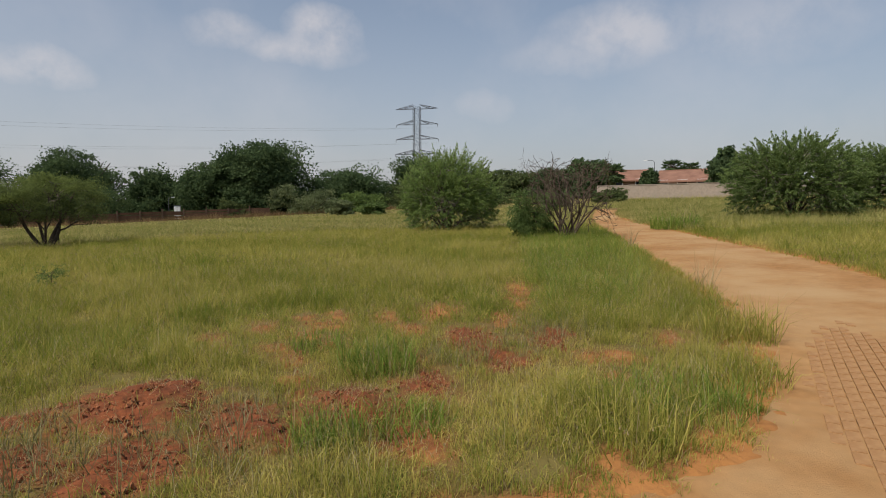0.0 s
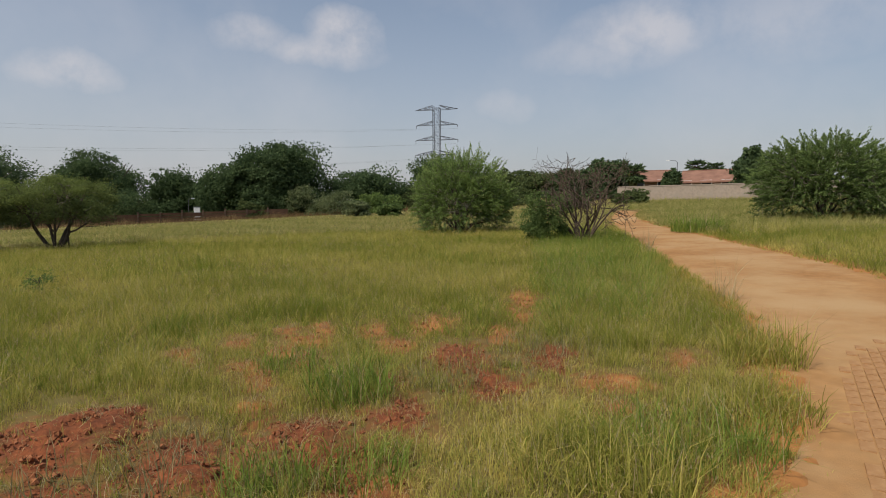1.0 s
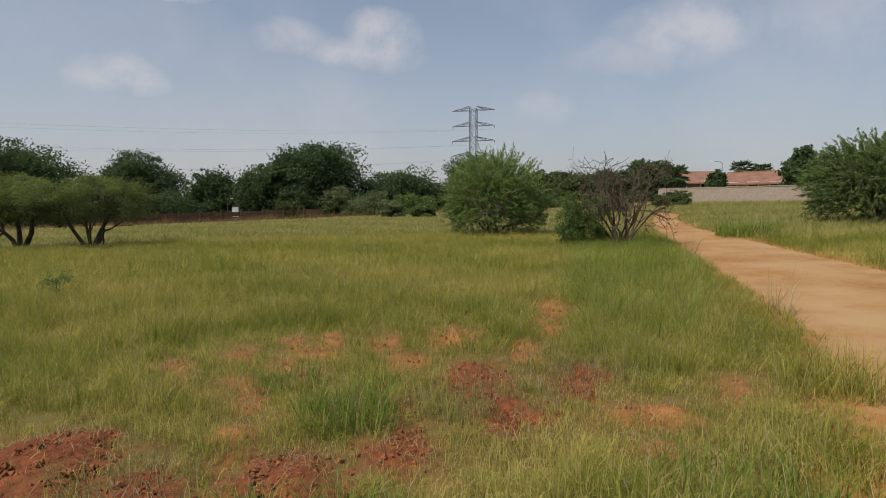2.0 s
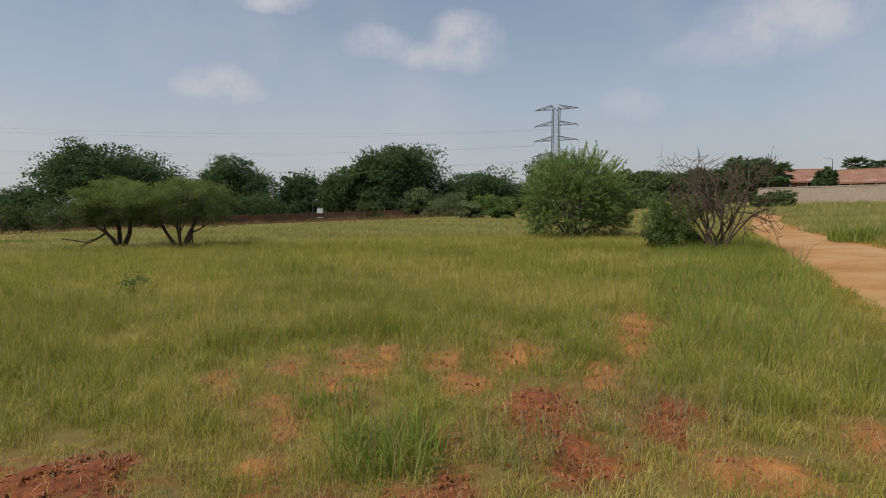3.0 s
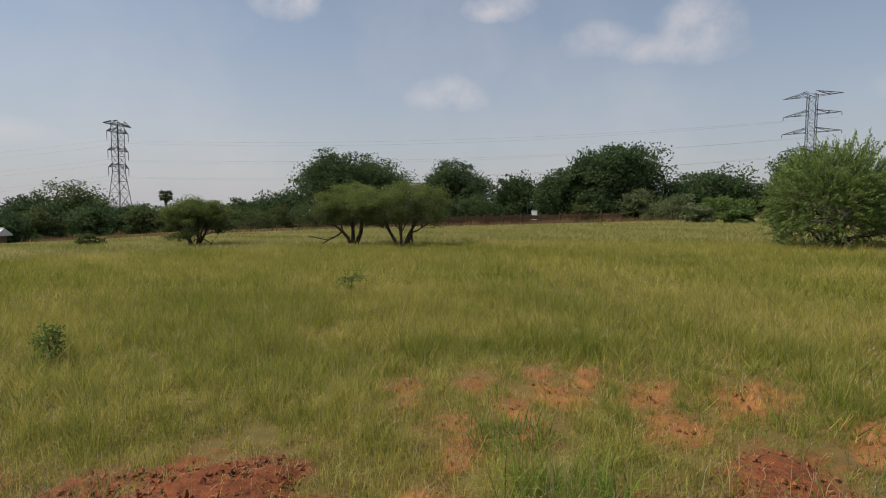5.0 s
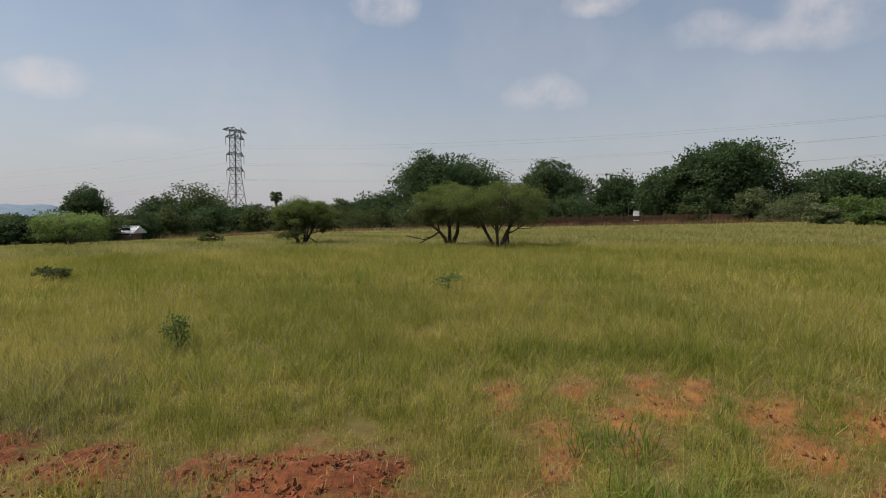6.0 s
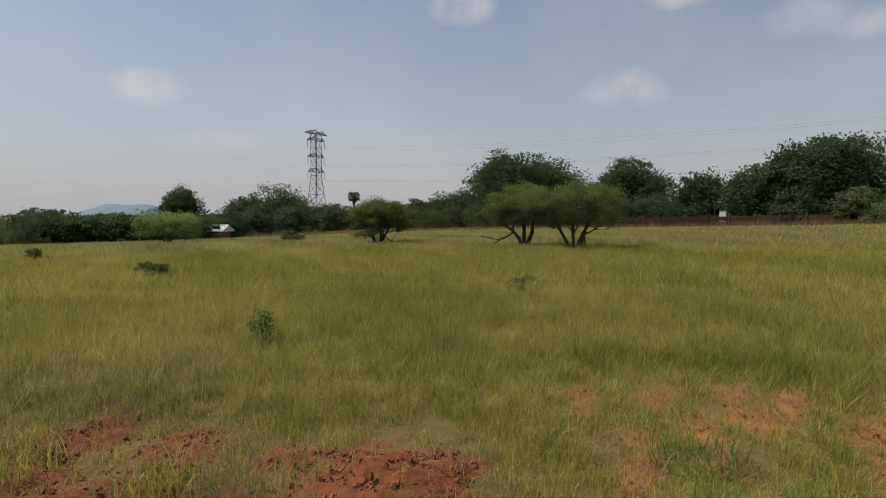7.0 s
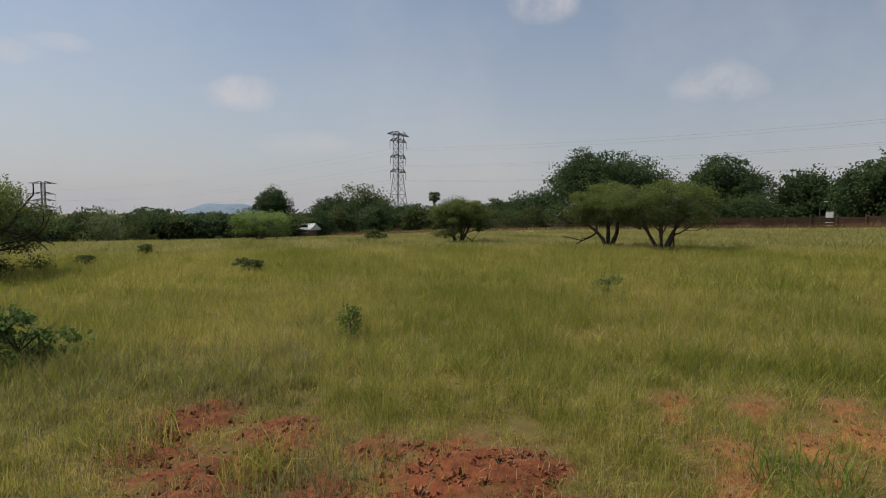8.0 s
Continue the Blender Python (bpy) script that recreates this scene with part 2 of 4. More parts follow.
RED_MOUNDS = [  # loose red soil: x, y, half width, half depth, height
    (-4.45, 3.85, 0.58, 0.58, 0.20), (-4.05, 2.85, 0.40, 0.45, 0.03), (-3.40, 3.50, 0.36, 0.52, 0.10), (-2.70, 3.95, 0.36, 0.46, 0.07),
    (-2.04, 4.53, 0.24, 0.38, 0.03), (-1.25, 5.32, 0.28, 0.46, -0.07), (-1.56, 6.18, 0.33, 0.50, 0.05), (-0.56, 6.20, 0.23, 0.45, -0.07),
    (-6.60, 2.50, 0.36, 0.44, 0.08), (-5.83, 3.06, 0.30, 0.42, 0.10), (-6.10, 2.10, 0.26, 0.30, 0.04), (-5.40, 2.50, 0.45, 0.36, 0.03),
    (-5.14, 3.66, 0.26, 0.24, 0.08), (-4.40, 4.35, 0.28, 0.24, 0.04), (-4.75, 2.90, 0.30, 0.35, 0.02),
]
TAN_PATCHES = [  # trodden orange soil: x, y, half width, half depth
    (-2.16, 3.24, 0.22, 0.34), (-0.42, 9.80, 0.20, 0.90), (-0.57, 8.57, 0.13, 0.50), (-0.98, 7.25, 0.18, 0.48), (-2.70, 7.45, 0.18, 0.42), (-2.30, 6.80, 0.19, 0.28),
    (-1.92, 7.86, 0.28, 0.45), (-3.41, 7.58, 0.13, 0.42), (-3.68, 6.50, 0.16, 0.32), (-3.21, 6.05, 0.10, 0.25), (-3.58, 5.52, 0.11, 0.22), (-3.89, 7.59, 0.11, 0.28),
    (-4.28, 6.85, 0.10, 0.25), (-4.54, 6.03, 0.08, 0.18), (-3.34, 4.75, 0.17, 0.19), (-2.70, 4.28, 0.20, 0.17), (-2.20, 5.40, 0.12, 0.15), (-0.15, 5.30, 0.30, 0.24),
    (0.86, 6.05, 0.11, 0.30), (-3.50, 5.30, 0.10, 0.15), (-3.86, 5.88, 0.12, 0.22), (-4.84, 6.45, 0.10, 0.20), (-3.44, 7.00, 0.20, 0.35), (-0.16, 4.66, 0.12, 0.16),
]
BARE = RED_MOUNDS + [(*p, 0.0) for p in TAN_PATCHES]


def patch_distance(x, y, px, py, wide, deep):
    """Distance from a patch's middle, 1 at its rim; its long axis points away from the path."""
    far = math.hypot(px + 1.5, py - 0.5)
    ux, uy = (px + 1.5) / far, (py - 0.5) / far
    along, side = (x - px) * ux + (y - py) * uy, (x - px) * uy - (y - py) * ux
    return np.hypot(along / deep, side / wide)


def bare_soil(x, y):
    """0 to 1: how bare the soil is."""
    x, y = np.asarray(x, float), np.asarray(y, float)
    wob = 0.24 * soft_noise(x, y, 0.6, 3) + 0.30 * soft_noise(x, y, 0.21, 4) + 0.22 * soft_noise(x, y, 0.09, 5)
    total = np.zeros(x.shape)
    for px, py, wide, deep, _ in BARE:
        total = np.maximum(total, np.clip(1.25 - patch_distance(x, y, px, py, wide * 1.1, deep * 1.1) + wob, 0, 1))
    return np.clip(total * 1.9, 0, 1)


def redness(x, y):
    """0 to 1: how close to the loose red mounds."""
    x, y = np.asarray(x, float), np.asarray(y, float)
    total = np.zeros(x.shape)
    for px, py, wide, deep, _ in RED_MOUNDS:
        total = np.maximum(total, np.clip(2.2 - patch_distance(x, y, px, py, wide, deep), 0, 1))
    return total


def sparse(x, y):
    """0 to 1: how thin the grass is round the bare patches."""
    x, y = np.asarray(x, float), np.asarray(y, float)
    total = np.zeros(x.shape)
    for px, py, wide, deep, _ in BARE:
        total = np.maximum(total, np.clip(1.9 - patch_distance(x, y, px, py, wide + 0.14, deep + 0.14), 0, 1))
    return total


def relief(x, y):
    """Height of the ground: the land, its mounds and its roughness."""
    x, y = np.asarray(x, float), np.asarray(y, float)
    z = land(x, y)
    near = np.exp(-((x + 2) ** 2 + (y - 5) ** 2) / 500.0)
    z = z + near * (0.022 * soft_noise(x, y, 1.7, 11) + 0.010 * soft_noise(x, y, 0.5, 12))
    for px, py, wide, deep, up in RED_MOUNDS:
        z = z + 0.6 * up * np.exp(-(patch_distance(x, y, px, py, wide + 0.1, deep) / 0.85) ** 2)
    return z


def surface(x, y):
    out = off_path(x, y)
    return relief(x, y) * bend(out * 6) + land(x, y) * (1 - bend(out * 6)) - 0.12 * (1 - bend((out + 0.22 + 0.10 * soft_noise(x, y, 0.7, 15)) * 8))


# ---- mesh helpers ----
def raw_mesh(name, verts, faces, mat, smooth=False, values=None):
    """A mesh from arrays; faces all of one size. values: name -> one number a vertex."""
    verts, faces = np.asarray(verts, np.float32), np.asarray(faces, np.int32)
    me = bpy.data.meshes.new(name)
    n, k = faces.shape
    me.vertices.add(len(verts))
    me.vertices.foreach_set("co", verts.ravel())
    me.loops.add(n * k)
    me.loops.foreach_set("vertex_index", faces.ravel())
    me.polygons.add(n)
    me.polygons.foreach_set("loop_start", np.arange(0, n * k, k, dtype=np.int32))
    me.polygons.foreach_set("use_smooth", np.full(n, smooth))
    for key, v in (values or {}).items():
        me.attributes.new(key, "FLOAT", "POINT").data.foreach_set("value", np.asarray(v, np.float32))
    me.materials.append(mat)
    me.update(calc_edges=True)
    return me


def thing(name, x, y, z, label, category, group="", turn=0.0):
    ob = new(name)
    ob.empty_display_size = 0.2
    ob.matrix_basis = pose(x, y, z, 0, 0, turn)
    return tagged(ob, label, category, group)


def part(name, data, parent, label=""):
    ob = new(name, data)
    ob.parent = parent
    return tagged(ob, label)


def tubes(lines, sides=6):
    """Tapered tubes: each line is a list of (x, y, z, radius)."""
    V, F, base = [], [], 0
    ang = np.arange(sides) * 2 * np.pi / sides
    for line in lines:
        p = np.array(line, float)
        c, r = p[:, :3], p[:, 3]
        d = np.gradient(c, axis=0)
        d /= np.linalg.norm(d, axis=1)[:, None] + 1e-9
        ref = np.array([0.0, 0.0, 1.0]) if abs(d[0][2]) < 0.9 else np.array([1.0, 0.0, 0.0])
        a = np.cross(d, ref)
        a /= np.linalg.norm(a, axis=1)[:, None] + 1e-9
        b = np.cross(d, a)
        ring = c[:, None] + r[:, None, None] * (np.cos(ang)[None, :, None] * a[:, None] + np.sin(ang)[None, :, None] * b[:, None])
        V.append(ring.reshape(-1, 3))
        for i in range(len(p) - 1):
            for s in range(sides):
                t = (s + 1) % sides
                F.append((base + i * sides + s, base + i * sides + t, base + (i + 1) * sides + t, base + (i + 1) * sides + s))
        base += len(p) * sides
    return np.concatenate(V), np.array(F)


def bars(segments, width):
    """Square bars from end to end."""
    lines = [[(*a, width * 0.7), (*b, width * 0.7)] for a, b in segments]
    return tubes(lines, 4)


def boxes(list_of):
    """Boxes given as (x0, y0, z0, x1, y1, z1)."""
    V, F = [], []
    for x0, y0, z0, x1, y1, z1 in list_of:
        b = len(V)
        V += [(x0, y0, z0), (x1, y0, z0), (x1, y1, z0), (x0, y1, z0), (x0, y0, z1), (x1, y0, z1), (x1, y1, z1), (x0, y1, z1)]
        F += [(b, b + 3, b + 2, b + 1), (b + 4, b + 5, b + 6, b + 7), (b, b + 1, b + 5, b + 4), (b + 1, b + 2, b + 6, b + 5),
              (b + 2, b + 3, b + 7, b + 6), (b + 3, b, b + 4, b + 7)]
    return np.array(V, float), np.array(F)


def leaf_cards(r, centres, tint, length, width, way=None, spread=1.0, corners=4):
    """Small pointed leaves (rhombs) at the centres, turned at random or about the directions in way."""
    n = len(centres)
    d = r.normal(size=(n, 3))
    d /= np.linalg.norm(d, axis=1)[:, None]
    if way is not None:
        d = way + spread * d
        d /= np.linalg.norm(d, axis=1)[:, None]
    s = np.cross(d, r.normal(size=(n, 3)))
    s /= np.linalg.norm(s, axis=1)[:, None] + 1e-9
    L = (length * r.uniform(0.6, 1.4, n))[:, None]
    W = (width * r.uniform(0.6, 1.4, n))[:, None]
    if corners == 3:
        v = np.stack([centres - d * L / 2 - s * W / 2, centres - d * L / 3 + s * W / 2, centres + d * L / 2], 1).reshape(-1, 3)
        return v, np.arange(3 * n).reshape(-1, 3), np.repeat(tint, 3)
    v = np.stack([centres - d * L / 2, centres + s * W / 2, centres + d * L / 2, centres - s * W / 2], 1).reshape(-1, 3)
    return v, np.arange(4 * n).reshape(-1, 4), np.repeat(tint, 4)


# ---- ground ----
def graded(lo, hi, step, far, grow=1.14):
    mid = list(np.arange(lo, hi, step))
    out, s = [], step
    v = mid[-1]
    while v < far:
        s *= grow
        v += s
        out.append(v)
    back, s, v = [], step, mid[0]
    while v > -far:
        s *= grow
        v -= s
        back.append(v)
    return np.array(back[::-1] + mid + out)


gx, gy = graded(-8.5, 5.5, 0.09, 4200), graded(1.0, 11.5, 0.09, 4200)
X, Y = np.meshgrid(gx, gy)
fx, fy = X.ravel(), Y.ravel()
near_cells = (np.abs(fx) < 40) & (np.abs(fy) < 60)
gz = land(fx, fy)
gz[near_cells] = surface(fx[near_cells], fy[near_cells])
bare = np.zeros(fx.shape)
nx, ny = fx[near_cells], fy[near_cells]
strip = np.clip(1.10 - np.abs(off_path(nx, ny)) * 1.9 + 0.3 * soft_noise(nx, ny, 0.8, 8) + 0.15 * soft_noise(nx, ny, 0.2, 9), 0, 1)
worn = 0.45 * sparse(nx, ny) * np.clip(0.55 + 0.5 * soft_noise(nx, ny, 0.33, 6) + 0.3 * soft_noise(nx, ny, 0.12, 7), 0, 1)
bare[near_cells] = np.maximum(np.maximum(bare_soil(nx, ny), worn), strip)
sandy = np.zeros(fx.shape)
sandy[near_cells] = np.maximum(np.clip(strip * 1.5 - 0.5, 0, 0.9), np.clip(bare_soil(nx, ny) + 0.4 * worn, 0, 1) * np.clip(0.55 + 0.30 * soft_noise(nx, ny, 0.4, 16), 0, 0.85) * (1 - 0.92 * redness(nx, ny)))
gz = gz + (bare - 0.6 * sandy) * (0.030 * soft_noise(fx, fy, 0.34, 21) + 0.022 * soft_noise(fx, fy, 0.2, 22))
cols = len(gx)
idx = np.arange(len(fx)).reshape(len(gy), cols)
quads = np.stack([idx[:-1, :-1], idx[:-1, 1:], idx[1:, 1:], idx[1:, :-1]], -1).reshape(-1, 4)
ground = new("ground", raw_mesh("ground", np.stack([fx, fy, gz], 1), quads, GROUND, True, {"bare": bare, "sandy": sandy}))
tagged(ground, "red sandy soil with thatch and low herbs", "ground", kind="structure")

# ---- sandy paved path ----
rows_n, across = 260, 34
left_line, right_line = smooth_line(PATH_LEFT, rows_n), smooth_line(PATH_RIGHT, rows_n)
u = np.linspace(0, 1, across)[None, :, None]
lanes = left_line[:, None] * (1 - u) + right_line[:, None] * u
px, py = lanes[..., 0].ravel(), lanes[..., 1].ravel()


def swept(x, y):
    """1 where feet have cleared the sand off the bricks, 0 where it lies thick."""
    along, side = (x - 2.05) * 0.50 + (y - 4.3) * 0.866, (x - 2.05) * 0.866 - (y - 4.3) * 0.50
    return np.clip(1.5 - np.hypot(along / 3.0, side / 0.55), 0, 1)


pz = land(px, py) + 0.004 * soft_noise(px, py, 0.9, 31) - 0.02 - 0.018 * swept(px, py)
pi = np.arange(rows_n * across).reshape(rows_n, across)
pq = np.stack([pi[:-1, :-1], pi[:-1, 1:], pi[1:, 1:], pi[1:, :-1]], -1).reshape(-1, 4)
path = new("pavement", raw_mesh("pavement", np.stack([px, py, pz], 1), pq, SAND, True))
tagged(path, "brick paved path covered in orange sand", "path", kind="structure")


# ---- grass ----
def blades(r, x, y, z, height, width, lean, tint, levels=2):
    n = len(x)
    a = r.uniform(0, 2 * np.pi, n)
    dx, dy = np.cos(a), np.sin(a)
    f = r.uniform(0, 2 * np.pi, n)
    sx, sy = np.cos(f) * width / 2, np.sin(f) * width / 2
    pts = []
    if levels == 2:
        for k, w in ((0.0, 1.0), (0.55, 0.75)):
            cx, cy, cz = x + dx * lean * height * k * k, y + dy * lean * height * k * k, z + height * k * (1 - 0.15 * lean * k)
            pts += [np.stack([cx - sx * w, cy - sy * w, cz], 1), np.stack([cx + sx * w, cy + sy * w, cz], 1)]
        pts.append(np.stack([x + dx * lean * height, y + dy * lean * height, z + height * (1 - 0.35 * lean)], 1))
        v = np.stack(pts, 1).reshape(-1, 3)
        b = np.arange(n)[:, None] * 5
        t = np.concatenate([b + np.array([[0, 1, 3]]), b + np.array([[0, 3, 2]]), b + np.array([[2, 3, 4]])])
        return v, t, np.repeat(tint, 5)
    pts = [np.stack([x - sx, y - sy, z], 1), np.stack([x + sx, y + sy, z], 1), np.stack([x + dx * lean * height, y + dy * lean * height, z + height], 1)]
    return np.stack(pts, 1).reshape(-1, 3), np.arange(3 * n).reshape(-1, 3), np.repeat(tint, 3)


def wedge_points(r, n, r0, r1, a0, a1):
    """Points spread evenly over a ring sector about the middle of the walk; angles from straight ahead, to the right."""
    rad = np.sqrt(r.uniform(r0 * r0, r1 * r1, n))
    a = np.radians(r.uniform(a0, a1, n))
    return -1.5 + rad * np.sin(a), 1.2 + rad * np.cos(a)


def grass_layer(seed, n, r0, r1, a0, a1, height, width, levels, mat, name, label, tint_bias=0.0, patchy=False):
    r = np.random.RandomState(seed)
    x, y = wedge_points(r, n, r0, r1, a0, a1)
    out = off_path(x, y) if r0 < 60 else np.full(n, 50.0)
    clump = soft_noise(x, y, 0.45, 41) + 0.7 * soft_noise(x, y, 1.6, 42)
    bare_here = bare_soil(x, y) if r0 < 14 else np.zeros(n)
    edge = 0.12 * soft_noise(x, y, 0.6, 45) + 0.10 * soft_noise(x, y, 0.25, 46)
    thinned = sparse(x, y) if r0 < 14 else np.zeros(n)
    keep = (r.rand(n) > 0.35 * thinned) & (out > edge - 0.08 + 0.22 * r.rand(n) ** 2) & (r.rand(n) > bare_here * (0.60 + 0.32 * (redness(x, y) if r0 < 14 else 0.0))) & (clump > -1.7 + 1.1 * r.rand(n))
    if patchy:  # only in the damper hollows
        keep &= soft_noise(x, y, 6.0, 48) + 0.7 * soft_noise(x, y, 1.9, 49) > -0.15 + 0.5 * r.rand(n)
    x, y, clump, out, thinned = x[keep], y[keep], clump[keep], out[keep], thinned[keep]
    z = (surface(x, y) if r0 < 40 else land(x, y)) - 0.01
    wide = 0.8 * soft_noise(x, y, 7.0, 43) + 0.6 * soft_noise(x, y, 2.2, 44) + 0.5 * soft_noise(x, y, 0.8, 57)
    hgt = height * r.uniform(0.45, 1.2, len(x)) * (0.74 + 0.42 * np.clip(clump, -1, 1.5)) * np.clip(0.55 + out * 0.5, 0.5, 1) * (1 - 0.48 * thinned)
    tint = np.clip(0.37 + tint_bias + 0.24 * wide - 0.10 * clump + 0.10 * soft_noise(x, y, 0.35, 47) + r.normal(0, 0.25 if r1 < 15 else 0.18, len(x)), 0, 1)
    lean = np.clip(r.normal(0.62, 0.38, len(x)), 0.02, 1.7)
    v, f, t = blades(r, x, y, z, hgt, width * r.uniform(0.7, 1.4, len(x)), lean, tint, levels)
    ob = new(name, raw_mesh(name, v, f, mat, False, {"tint": t}))
    return tagged(ob, label, "grass", kind="stuff")


VELD = "green and straw veld grass across the field"
grass_layer(1, 125000, 1.3, 6, -112, 62, 0.28, 0.0044, 2, GRASS, "grass", "green and straw veld grass, shin high", 0.02)
grass_layer(5, 34000, 1.3, 13, -112, 62, 0.40, 0.0030, 2, STRAW, "dry_grass", "tall dry straw-coloured grass stalks", 0.2)
grass_layer(6, 42000, 1.3, 8, -112, 62, 0.18, 0.006, 2, LUSH, "lush_grass", "short bright green grass", 0.1, True)
grass_layer(2, 290000, 6, 13, -112, 62, 0.29, 0.0075, 1, GRASS, "grass", VELD, 0.0)
grass_layer(10, 340000, 13, 28, -112, 62, 0.31, 0.015, 1, GRASS, "grass", VELD, 0.03)
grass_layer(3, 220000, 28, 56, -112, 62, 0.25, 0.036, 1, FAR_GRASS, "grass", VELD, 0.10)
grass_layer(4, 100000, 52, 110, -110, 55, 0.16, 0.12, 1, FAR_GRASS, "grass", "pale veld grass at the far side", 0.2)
grass_layer(12, 26000, 3.5, 9, -112, -66, 0.30, 0.006, 2, TANGLE, "half_dry_grass", "grey-brown half-dry grass", -0.05, True)
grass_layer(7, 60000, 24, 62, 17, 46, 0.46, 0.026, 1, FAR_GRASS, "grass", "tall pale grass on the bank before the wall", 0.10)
grass_layer(8, 80000, 6, 26, -112, 62, 0.31, 0.012, 1, LUSH, "lush_grass", "greener patches in the veld grass", -0.05, True)
grass_layer(9, 22000, 7, 25, 8, 22, 0.42, 0.011, 1, LUSH, "lush_grass", "lush green grass beside the path", 0.05)


def seed_heads(seed, n, r0, r1, high, size):
    """Pale seed heads that stand above the grass."""
    r = np.random.RandomState(seed)
    x, y = wedge_points(r, n, r0, r1, -112, 62)
    wide = soft_noise(x, y, 5.0, 51) + 0.7 * soft_noise(x, y, 1.3, 52)
    keep = (off_path(x, y) > 0.15) & (sparse(x, y) < 0.5) & (wide > -0.5 + 1.2 * r.rand(n))
    x, y = x[keep], y[keep]
    z = surface(x, y) + high * r.uniform(0.6, 1.15, len(x))
    way = np.stack([r.normal(0, 0.3, len(x)), r.normal(0, 0.3, len(x)), np.ones(len(x))], 1)
    v, f, t = leaf_cards(r, np.stack([x, y, z], 1), np.clip(r.normal(0.3, 0.25, len(x)), 0, 1), size, size * 0.3, way, 0.25, 3)
    ob = new("seed_heads", raw_mesh("seed_heads", v, f, STRAW, False, {"tint": t}))
    tagged(ob, "pale straw-coloured grass seed heads", "grass", kind="stuff")


seed_heads(53, 24000, 1.5, 10, 0.27, 0.028)
seed_heads(54, 60000, 10, 28, 0.30, 0.045)


def tuft(seed, x, y, height, spread, n, mat, label, width=0.008):
    """One clump of grass, its blades fanning out of one root."""
    r = np.random.RandomState(seed)
    a, k = r.uniform(0, 2 * np.pi, n), spread * np.sqrt(r.rand(n))
    bx, by = k * np.cos(a) * 0.75, k * np.sin(a) * 0.75
    ob = thing("grass_tuft", x, y, float(surface(np.array([x]), np.array([y]))[0]), label, "grass tuft", "grass tufts")
    v, f, t = blades(r, bx, by, np.full(n, -0.02), height * r.uniform(0.4, 1.1, n), np.full(n, width), np.clip(r.normal(0.65, 0.35, n), 0.05, 1.5), np.clip(r.normal(0.35, 0.28, n), 0, 1))
    tagged(part("foliage", raw_mesh("foliage", v, f, mat, False, {"tint": t}), ob), kind="stuff")
    m = max(6, n // 14)
    v, f, t = blades(r, bx[:m], by[:m], np.full(m, -0.02), height * r.uniform(0.9, 1.4, m), np.full(m, width * 0.6), np.clip(r.normal(0.4, 0.2, m), 0.05, 1), np.clip(r.normal(0.4, 0.2, m), 0, 1))
    tagged(part("dry_stalk", raw_mesh("dry_stalk", v, f, STRAW, False, {"tint": t}), ob, "dry straw-coloured stalks"), kind="stuff")
    return ob


tuft(201, -2.55, 5.05, 0.50, 0.55, 420, LUSH, "bright green tuft of grass on bare soil")
tuft(202, 1.75, 6.10, 0.62, 0.60, 420, GRASS, "tall reedy tuft at the path's edge")
tuft(203, -3.36, 5.80, 0.34, 0.45, 220, LUSH, "bright green tuft of grass on bare soil")
tuft(204, -2.75, 3.30, 0.36, 0.40, 260, LUSH, "green tuft beside the red mound")
tuft(205, -2.20, 3.55, 0.32, 0.45, 260, LUSH, "green tuft beside the red mound")
tuft(206, -5.25, 2.75, 0.40, 0.35, 220, GRASS, "grey-green tuft on the red mound")
tuft(207, 0.10, 3.95, 0.42, 0.80, 420, LUSH, "bright green tuft leaning over the path")
tuft(208, -0.65, 3.35, 0.50, 0.70, 420, GRASS, "yellow-green tuft near the path")
tuft(209, 8.75, 24.4, 0.95, 1.5, 420, LUSH, "dark green reedy clump beside the path", 0.03)
tuft(210, 4.05, 16.9, 0.95, 0.25, 30, STRAW, "few tall dry stalks by the path", 0.012)
tuft(211, 3.0, 9.6, 0.85, 0.30, 40, STRAW, "few tall dry stalks by the path", 0.008)
tuft(212, -6.3, 2.0, 0.38, 0.55, 260, GRASS, "dry tuft on the red soil")
tuft(213, 0.95, 4.6, 0.36, 0.60, 300, GRASS, "green tuft at the path's edge")

TANGLED = "grey-green tangle of half-dry grass on red soil"
for k, (x, y) in enumerate([(-6.9, 2.75), (-6.2, 1.7), (-7.4, 1.6), (-5.1, 2.1), (-5.0, 3.35), (-3.75, 3.0), (-3.55, 3.75), (-2.85, 2.95), (-4.6, 2.7), (-1.0, 5.9), (-1.7, 5.4), (-0.2, 6.5), (-0.8, 6.7), (-7.9, 2.3)]):
    tuft(230 + k, x, y, 0.27 + 0.05 * (k % 3), 0.55 + 0.15 * (k % 2), 150, TANGLE, TANGLED, 0.006)


def litter():
    """Dry stems lying about on the bare soil."""
    r = np.random.RandomState(19)
    spot = np.array(BARE)[r.randint(0, len(BARE), 5000)]
    x, y = spot[:, 0] + r.normal(0, 0.7, 5000) * spot[:, 2], spot[:, 1] + r.normal(0, 0.7, 5000) * spot[:, 3]
    keep = off_path(x, y) > 0.1
    x, y = x[keep], y[keep]
    n = len(x)
    v, f, t = blades(r, x, y, surface(x, y) + 0.01, r.uniform(0.03, 0.10, n), np.full(n, 0.004), r.uniform(0.8, 2.4, n), np.clip(r.normal(0.2, 0.25, n), 0, 1))
    tagged(new("dry_litter", raw_mesh("dry_litter", v, f, STRAW, False, {"tint": t})), "dry stems lying on the soil", "litter", kind="stuff")


litter()


